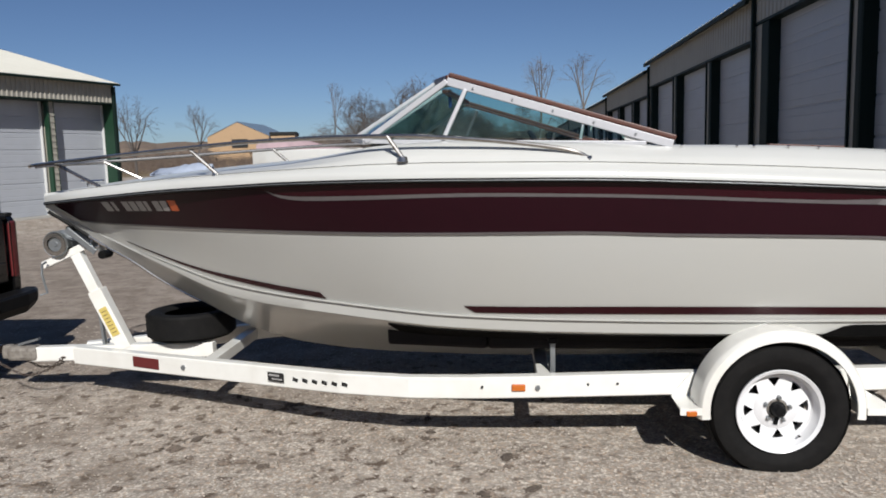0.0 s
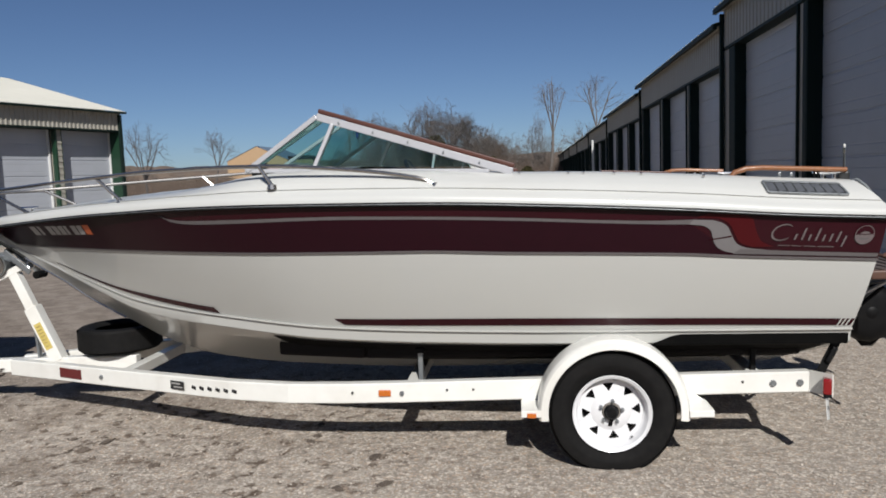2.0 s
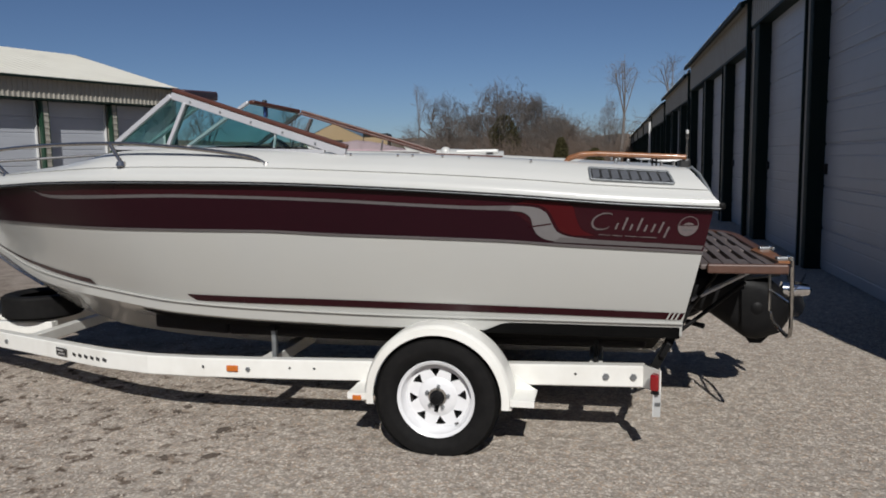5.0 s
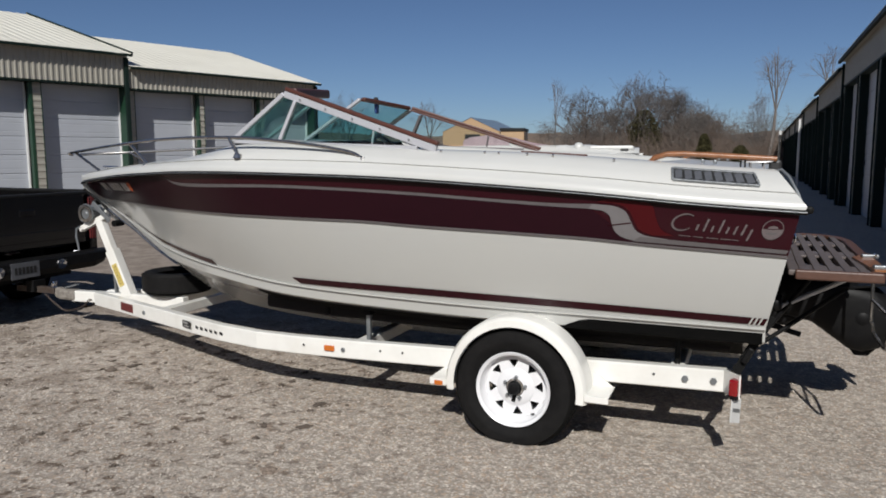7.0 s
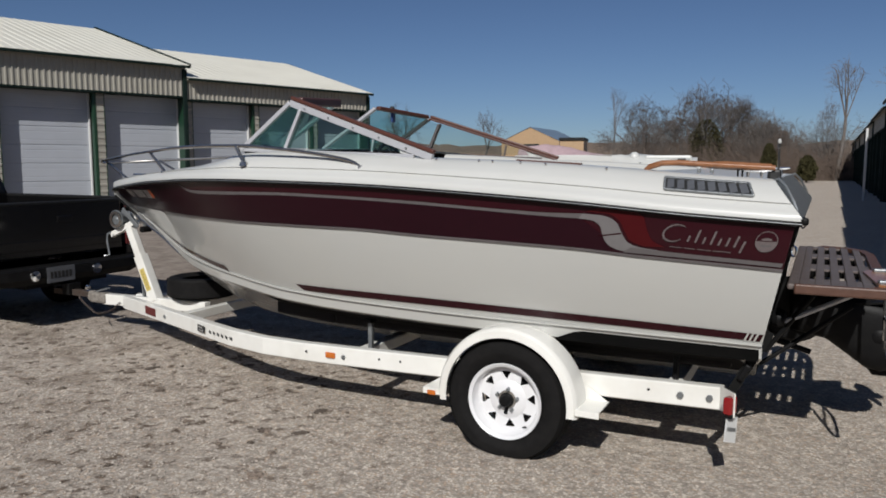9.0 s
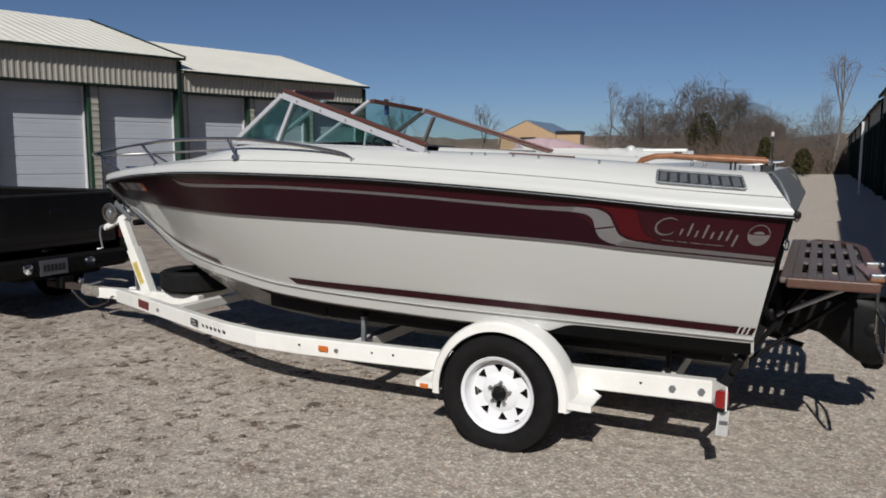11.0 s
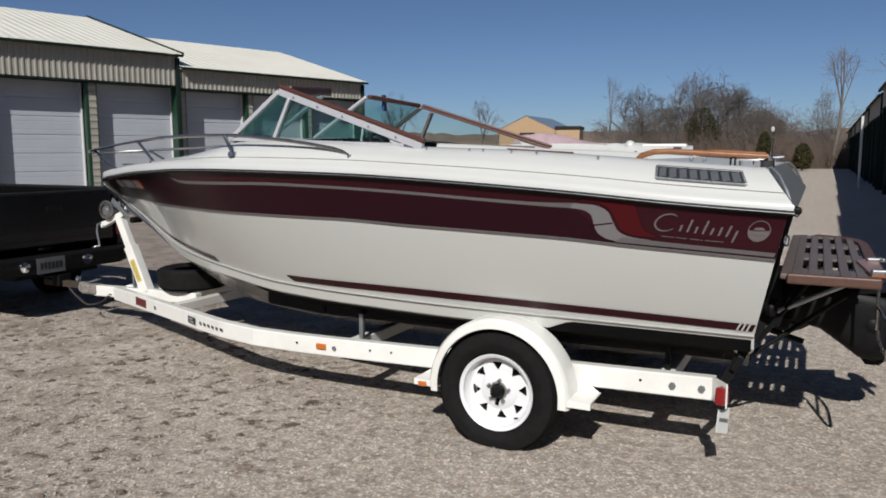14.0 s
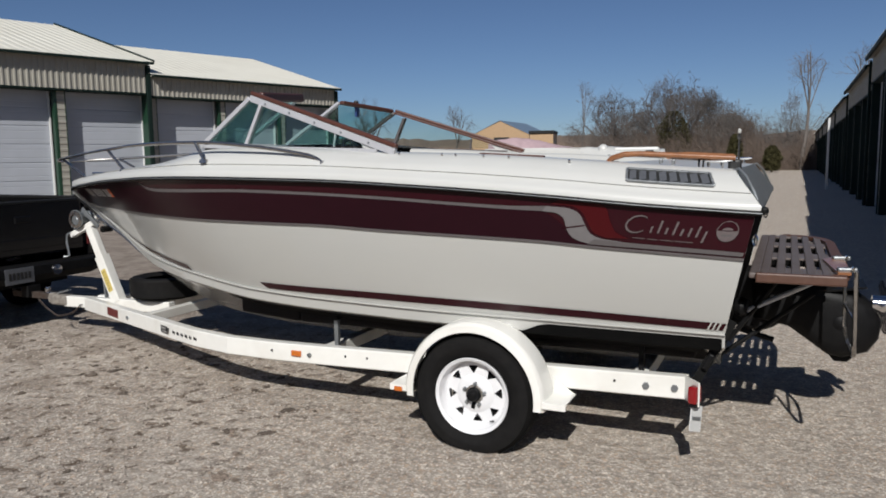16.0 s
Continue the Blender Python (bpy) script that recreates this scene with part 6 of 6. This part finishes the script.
def build_woods():
    rng = random.Random(4)
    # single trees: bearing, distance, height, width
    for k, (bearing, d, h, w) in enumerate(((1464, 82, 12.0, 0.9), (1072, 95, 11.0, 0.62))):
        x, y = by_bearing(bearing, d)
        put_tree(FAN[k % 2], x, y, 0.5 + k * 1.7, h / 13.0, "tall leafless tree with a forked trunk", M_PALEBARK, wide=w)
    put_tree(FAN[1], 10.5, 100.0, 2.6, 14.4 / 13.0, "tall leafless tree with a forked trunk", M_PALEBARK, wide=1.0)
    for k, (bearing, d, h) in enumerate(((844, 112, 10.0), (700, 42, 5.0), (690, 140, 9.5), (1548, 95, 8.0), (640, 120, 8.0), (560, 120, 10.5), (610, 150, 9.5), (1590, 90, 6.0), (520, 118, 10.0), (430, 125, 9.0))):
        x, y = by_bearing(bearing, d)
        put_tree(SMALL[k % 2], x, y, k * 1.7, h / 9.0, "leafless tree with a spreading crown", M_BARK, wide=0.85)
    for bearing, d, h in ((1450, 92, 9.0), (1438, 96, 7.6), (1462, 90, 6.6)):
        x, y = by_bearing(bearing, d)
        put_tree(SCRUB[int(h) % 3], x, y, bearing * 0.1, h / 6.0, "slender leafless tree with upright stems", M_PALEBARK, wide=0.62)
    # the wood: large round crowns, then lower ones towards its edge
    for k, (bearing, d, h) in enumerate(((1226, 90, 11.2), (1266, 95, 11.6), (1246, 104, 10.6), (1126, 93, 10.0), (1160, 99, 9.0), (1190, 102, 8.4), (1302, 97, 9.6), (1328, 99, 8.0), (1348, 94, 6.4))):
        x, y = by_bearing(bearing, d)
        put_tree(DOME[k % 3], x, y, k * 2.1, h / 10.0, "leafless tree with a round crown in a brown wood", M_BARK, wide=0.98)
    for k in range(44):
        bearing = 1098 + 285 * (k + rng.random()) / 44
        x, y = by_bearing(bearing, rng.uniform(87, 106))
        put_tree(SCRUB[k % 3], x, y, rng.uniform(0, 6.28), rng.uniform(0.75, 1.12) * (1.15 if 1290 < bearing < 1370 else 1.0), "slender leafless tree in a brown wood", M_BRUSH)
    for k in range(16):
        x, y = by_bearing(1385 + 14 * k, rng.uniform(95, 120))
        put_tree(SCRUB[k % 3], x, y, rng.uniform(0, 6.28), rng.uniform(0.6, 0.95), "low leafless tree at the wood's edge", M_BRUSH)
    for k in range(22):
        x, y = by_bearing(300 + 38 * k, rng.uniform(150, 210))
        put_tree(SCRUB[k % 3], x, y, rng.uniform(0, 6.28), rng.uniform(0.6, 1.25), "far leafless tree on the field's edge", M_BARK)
    # undergrowth: masses of thin upright stems, one tangle
    vs, fs = [], []
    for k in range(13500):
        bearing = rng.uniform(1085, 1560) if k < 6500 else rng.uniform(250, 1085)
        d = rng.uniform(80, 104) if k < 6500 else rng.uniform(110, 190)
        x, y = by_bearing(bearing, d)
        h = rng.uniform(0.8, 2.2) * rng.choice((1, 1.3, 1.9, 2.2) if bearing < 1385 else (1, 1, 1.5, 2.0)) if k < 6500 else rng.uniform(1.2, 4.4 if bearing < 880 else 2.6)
        lx, ly, w = rng.uniform(-0.9, 0.9), rng.uniform(-0.9, 0.9), rng.uniform(0.012, 0.035)
        n = len(vs)
        vs += [(x - w, y, 0), (x + w, y, 0), (x, y + w, 0), (x + lx, y + ly, h)]
        fs += [(n, n + 1, n + 3), (n + 1, n + 2, n + 3), (n + 2, n, n + 3)]
        for _ in range(2):
            t = rng.uniform(0.3, 0.8)
            bx, by, bz = x + lx * t, y + ly * t, h * t
            n = len(vs)
            vs += [(bx, by, bz), (bx + 0.03, by, bz + 0.05), (bx + rng.uniform(-1.2, 1.2), by + rng.uniform(-1, 1), bz + rng.uniform(0.2, 1.3))]
            fs.append((n, n + 1, n + 2))
    me = bpy.data.meshes.new("undergrowth")
    me.from_pydata(vs, [], fs)
    ob = mesh_part("undergrowth", me, M_BRUSH)
    tagged(ob, "tangled dry brown undergrowth below bare trees", "undergrowth", kind="stuff")
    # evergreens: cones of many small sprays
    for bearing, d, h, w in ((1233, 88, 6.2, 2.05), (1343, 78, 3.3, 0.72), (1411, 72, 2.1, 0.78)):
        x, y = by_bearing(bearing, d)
        tr = thing("cedar", pose(x, y, 0), "dark green cedar at the edge of the wood", "tree", "cedars")
        part("trunk", tube([(0, 0, 0), (0, 0, h * 0.9)], [0.12, 0.03], 6), M_BARK, tr)
        vs, fs = [], []
        for _ in range(6800):
            t = rng.random() ** 0.8
            a = rng.uniform(0, 6.28)
            r = w * math.sin(math.pi * (0.14 + 0.84 * t)) ** 0.55 * (0.5 + 0.5 * rng.random() ** 0.5) * (0.92 + 0.30 * noise.noise(Vector((2.2 * math.cos(a), 2.2 * math.sin(a) + x, 5 * t))))
            c = Vector((r * math.cos(a), r * math.sin(a), 0.15 + t * h))
            n = len(vs)
            for q in range(3):
                vs.append(tuple(c + Vector((rng.uniform(-1, 1), rng.uniform(-1, 1), rng.uniform(-0.6, 1))) * 0.12))
            fs.append((n, n + 1, n + 2))
        me = bpy.data.meshes.new("crown")
        me.from_pydata(vs, [], fs)
        mesh_part("crown", me, M_CEDAR, tr)


build_woods()


def build_ridge():
    """Low wooded rise along the horizon."""
    rng = random.Random(9)
    rows = []
    a = -75
    while a < 40:
        h = 10.6 + 2.0 * noise.noise(Vector((a * 0.11, 0, 0))) + 1.2 * noise.noise(Vector((a * 0.6, 3, 0))) + rng.uniform(-0.35, 0.35)
        s, c = math.sin(radians(a)), math.cos(radians(a))
        rows.append([(s * 330, c * 330, -1), (s * 338, c * 338, h * 0.7), (s * 350, c * 350, h), (s * 370, c * 370, -1)])
        a += 0.4
    ob = part("backdrop", grid(rows), M_RIDGE)
    tagged(ob, "far brown wooded rise on the horizon", "hill", kind="structure")


build_ridge()


def build_far_shed():
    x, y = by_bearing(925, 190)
    sh = thing("metal_shed", pose(x, y, 0, 0, 0, 2), "ochre metal shed with a pale blue roof", "building")
    part("wall", box((15.0, 22, 7.2), (0, 11, 3.6)), M_OCHRE, sh, "ochre metal wall")
    part("gable", plate([(-7.5, 0.0, 7.2), (7.5, 0.0, 7.2), (0, 0.0, 10.5)], -0.08), M_OCHRE, sh, "ochre gable")
    for s in (1, -1):
        part("roof", plate([(s * 7.7, -0.15, 7.1), (s * 7.7, 22.2, 7.1), (0, 22.2, 10.62), (0, -0.15, 10.62)], 0.10 * s), M_BLUEROOF, sh, "pale blue metal roof")
    part("doorway", box((3.9, 0.2, 2.0), (0.4, -0.06, 5.5)), M_BLACK, sh, "dark opening")
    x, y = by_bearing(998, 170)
    low = thing("metal_shed", pose(x, y, 0, 0, 0, 11), "low tan metal shed with a dark flat roof", "building")
    part("wall", box((5.2, 9.0, 6.7), (0, 4.5, 3.35)), M_OCHRE, low, "tan metal wall")
    part("roof", box((5.6, 9.6, 0.65), (0, 4.5, 7.03), bevel=0.05), M_PLASTIC, low, "dark roof edge")


build_far_shed()


def far_boat(bearing, d, length, turn, z, label, mat, cover):
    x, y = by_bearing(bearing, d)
    b = thing("parked_boat", pose(x, y, 0, 0, 0, turn), label, "boat", "parked boats")
    rows = []
    for t in span(-0.5, 0.5, 15):
        w = 1.05 * (1 - max(0, -t * 2) ** 2.2) * (1 - 0.15 * max(0, t * 2) ** 2) + 0.02
        rows.append([(t * length, -w * 0.2, 0.55), (t * length, -w * 0.8, 0.75), (t * length, -w, z - 0.25), (t * length, -w * 0.97, z - 0.12), (t * length, w * 0.97, z - 0.12), (t * length, w, z - 0.25), (t * length, w * 0.8, 0.75), (t * length, w * 0.2, 0.55)])
    part("hull", grid(rows, closed=True, caps=True), mat, b, "pale hull", smooth=True)
    rows = []
    for t in span(-0.46, 0.46, 25):
        w = 1.0 * (1 - max(0, -t * 2) ** 2.2) + 0.02
        hgt = z + 0.25 + 0.28 * math.sin((t + 0.5) * 5.2) * cover + 0.06 * noise.noise(Vector((t * 12, bearing, 0)))
        rows.append([(t * length, w * f, z - 0.14 + (hgt - z + 0.14) * (1 - abs(f) ** 1.6)) for f in span(-1, 1, 13)])
    part("cover", grid(rows), M_TARP if cover > 0.8 else mat, b, "sagging cover" if cover > 0.8 else "white deck and cuddy", smooth=True)
    for s in (1, -1):
        part("trailer_wheel", lathe([(0.0, -0.08), (0.30, -0.08), (0.31, 0.0), (0.30, 0.08), (0.0, 0.08)], "y", 20), M_TYRE, b).matrix_basis = pose(0.6, s * 0.95, 0.31)
    part("trailer_beam", box((length * 0.9, 0.12, 0.12), (0, 0, 0.5)), M_GALV, b)
    return b


b = far_boat(1142, 41, 4.7, 8, 1.75, "white boat parked on the far side of the lot", M_DECK, 0.3)
part("hatch", box((0.40, 0.04, 0.11), (1.42, -0.82, 1.80), bevel=0.02), M_BLACK, b, "dark window")
part("porthole", box((0.11, 0.03, 0.20), (-0.60, -1.045, 1.55), bevel=0.02), M_BLACK, b, "dark port")
part("rub_rail", box((4.2, 0.03, 0.03), (0.1, -1.05, 1.52)), M_PLASTIC, b, "dark rail")
part("cowl", lathe([(0.0, 0.34), (0.12, 0.32), (0.22, 0.24), (0.27, 0.10), (0.27, 0.0), (0.0, 0.0)], "z", 16), M_DECK, b, "white cowl", smooth=True).matrix_basis = pose(-0.95, -0.3, 1.86)
part("cuddy", box((2.3, 1.3, 0.24), (0.75, 0.0, 1.90), bevel=0.10), M_DECK, b, "white cuddy top")
far_boat(990, 52, 7.4, 4, 2.28, "boat under a faded pink tarpaulin", M_DECK, 1.3)
far_boat(780, 44, 3.4, 170, 1.12, "boat under a pale blue and white cover", M_TARPBLUE, 0.4)


# ---- loose gravel in the foreground ----
def scatter_gravel():
    rng = random.Random(11)
    shapes = []
    for k in range(6):
        bm = bmesh.new()
        bmesh.ops.create_icosphere(bm, subdivisions=1, radius=1.0)
        shapes.append(([Vector((v.co.x * rng.uniform(0.75, 1.25), v.co.y * rng.uniform(0.7, 1.2), v.co.z * rng.uniform(0.4, 0.75))) for v in bm.verts], [[v.index for v in f.verts] for f in bm.faces]))
        bm.free()
    vs, fs = [], []
    for k in range(30000):
        t = rng.random() ** 1.7
        y = 1.6 + 5.8 * t - abs(rng.gauss(0, 0.7))
        x = rng.uniform(-4.6, 5.2)
        if noise.noise(Vector((x * 0.9, y * 0.9, 7))) < -0.25 and rng.random() < 0.7:
            continue
        r = rng.uniform(0.003, 0.0065) * rng.choice((1.0, 1.0, 1.0, 1.0, 1.4))
        sh, ff = shapes[k % 6]
        a = rng.uniform(0, 6.28)
        c, s = math.cos(a) * r, math.sin(a) * r
        n = len(vs)
        z = 0.018 * noise.noise(Vector((x * 0.7, y * 0.7, 0))) + 0.2 * r
        vs += [(x + p.x * c - p.y * s, y + p.x * s + p.y * c, z + p.z * r) for p in sh]
        fs += [[n + i for i in f] for f in ff]
    me = bpy.data.meshes.new("loose_gravel")
    me.from_pydata(vs, [], fs)
    ob = mesh_part("loose_gravel", me, M_STONE)
    tagged(ob, "loose pale gravel stones scattered over the lot", "gravel", kind="stuff")


scatter_gravel()


# ---- trodden clumps of dead leaves ----
def scatter_litter():
    rng = random.Random(5)
    ball = bmesh.new()
    bmesh.ops.create_icosphere(ball, subdivisions=3, radius=1.0)
    unit = [v.co.copy() for v in ball.verts if v.co.z > -0.25]
    order = {v.index: i for i, v in enumerate(v for v in ball.verts if v.co.z > -0.25)}
    faces = [[order[v.index] for v in f.verts] for f in ball.faces if all(v.index in order for v in f.verts)]
    ball.free()
    vs, fs = [], []
    for k in range(190):
        cx = -4.2 + 4.9 * rng.random() ** 1.3
        cy = rng.uniform(0.9, 4.8)
        size = rng.uniform(0.012, 0.030) if k % 4 else rng.uniform(0.028, 0.050)
        flat, turn = rng.uniform(0.5, 0.9), rng.uniform(0, 6.28)
        z0 = 0.018 * noise.noise(Vector((cx * 0.7, cy * 0.7, 0))) - 0.001
        # a matted, lumpy mound with a ragged edge
        n = len(vs)
        for u in unit:
            q = 1 + 0.55 * noise.noise(Vector((u.x * 2.1 + k, u.y * 2.1, u.z))) + 0.28 * noise.noise(Vector((u.x * 6 + k, u.y * 6, u.z * 6)))
            a, b = u.x * size * q, u.y * size * q * flat
            vs.append((cx + a * math.cos(turn) - b * math.sin(turn), cy + a * math.sin(turn) + b * math.cos(turn), z0 + u.z * q * (0.005 + 0.16 * size)))
        fs += [[n + i for i in f] for f in faces]
        # loose flakes round it
        for _ in range(int(6 + 260 * size)):
            x, y = cx + rng.gauss(0, size), cy + rng.gauss(0, size)
            r, a, t = rng.uniform(0.004, 0.009), rng.uniform(0, 6.28), rng.uniform(-0.003, 0.006)
            c, d = math.cos(a) * r, math.sin(a) * r
            n = len(vs)
            vs += [(x - c, y - d, z0 + 0.004), (x + d * 0.6, y - c * 0.6, z0 + 0.007 + t), (x + c, y + d, z0 + 0.006), (x - d * 0.6, y + c * 0.6, z0 + 0.010)]
            fs += [(n, n + 1, n + 2), (n, n + 2, n + 3)]
    me = bpy.data.meshes.new("leaf_litter")
    me.from_pydata(vs, [], fs)
    ob = mesh_part("leaf_litter", me, M_LITTER)
    tagged(ob, "dark brown clumps of dead leaves on gravel", "leaf litter", kind="stuff")


scatter_litter()
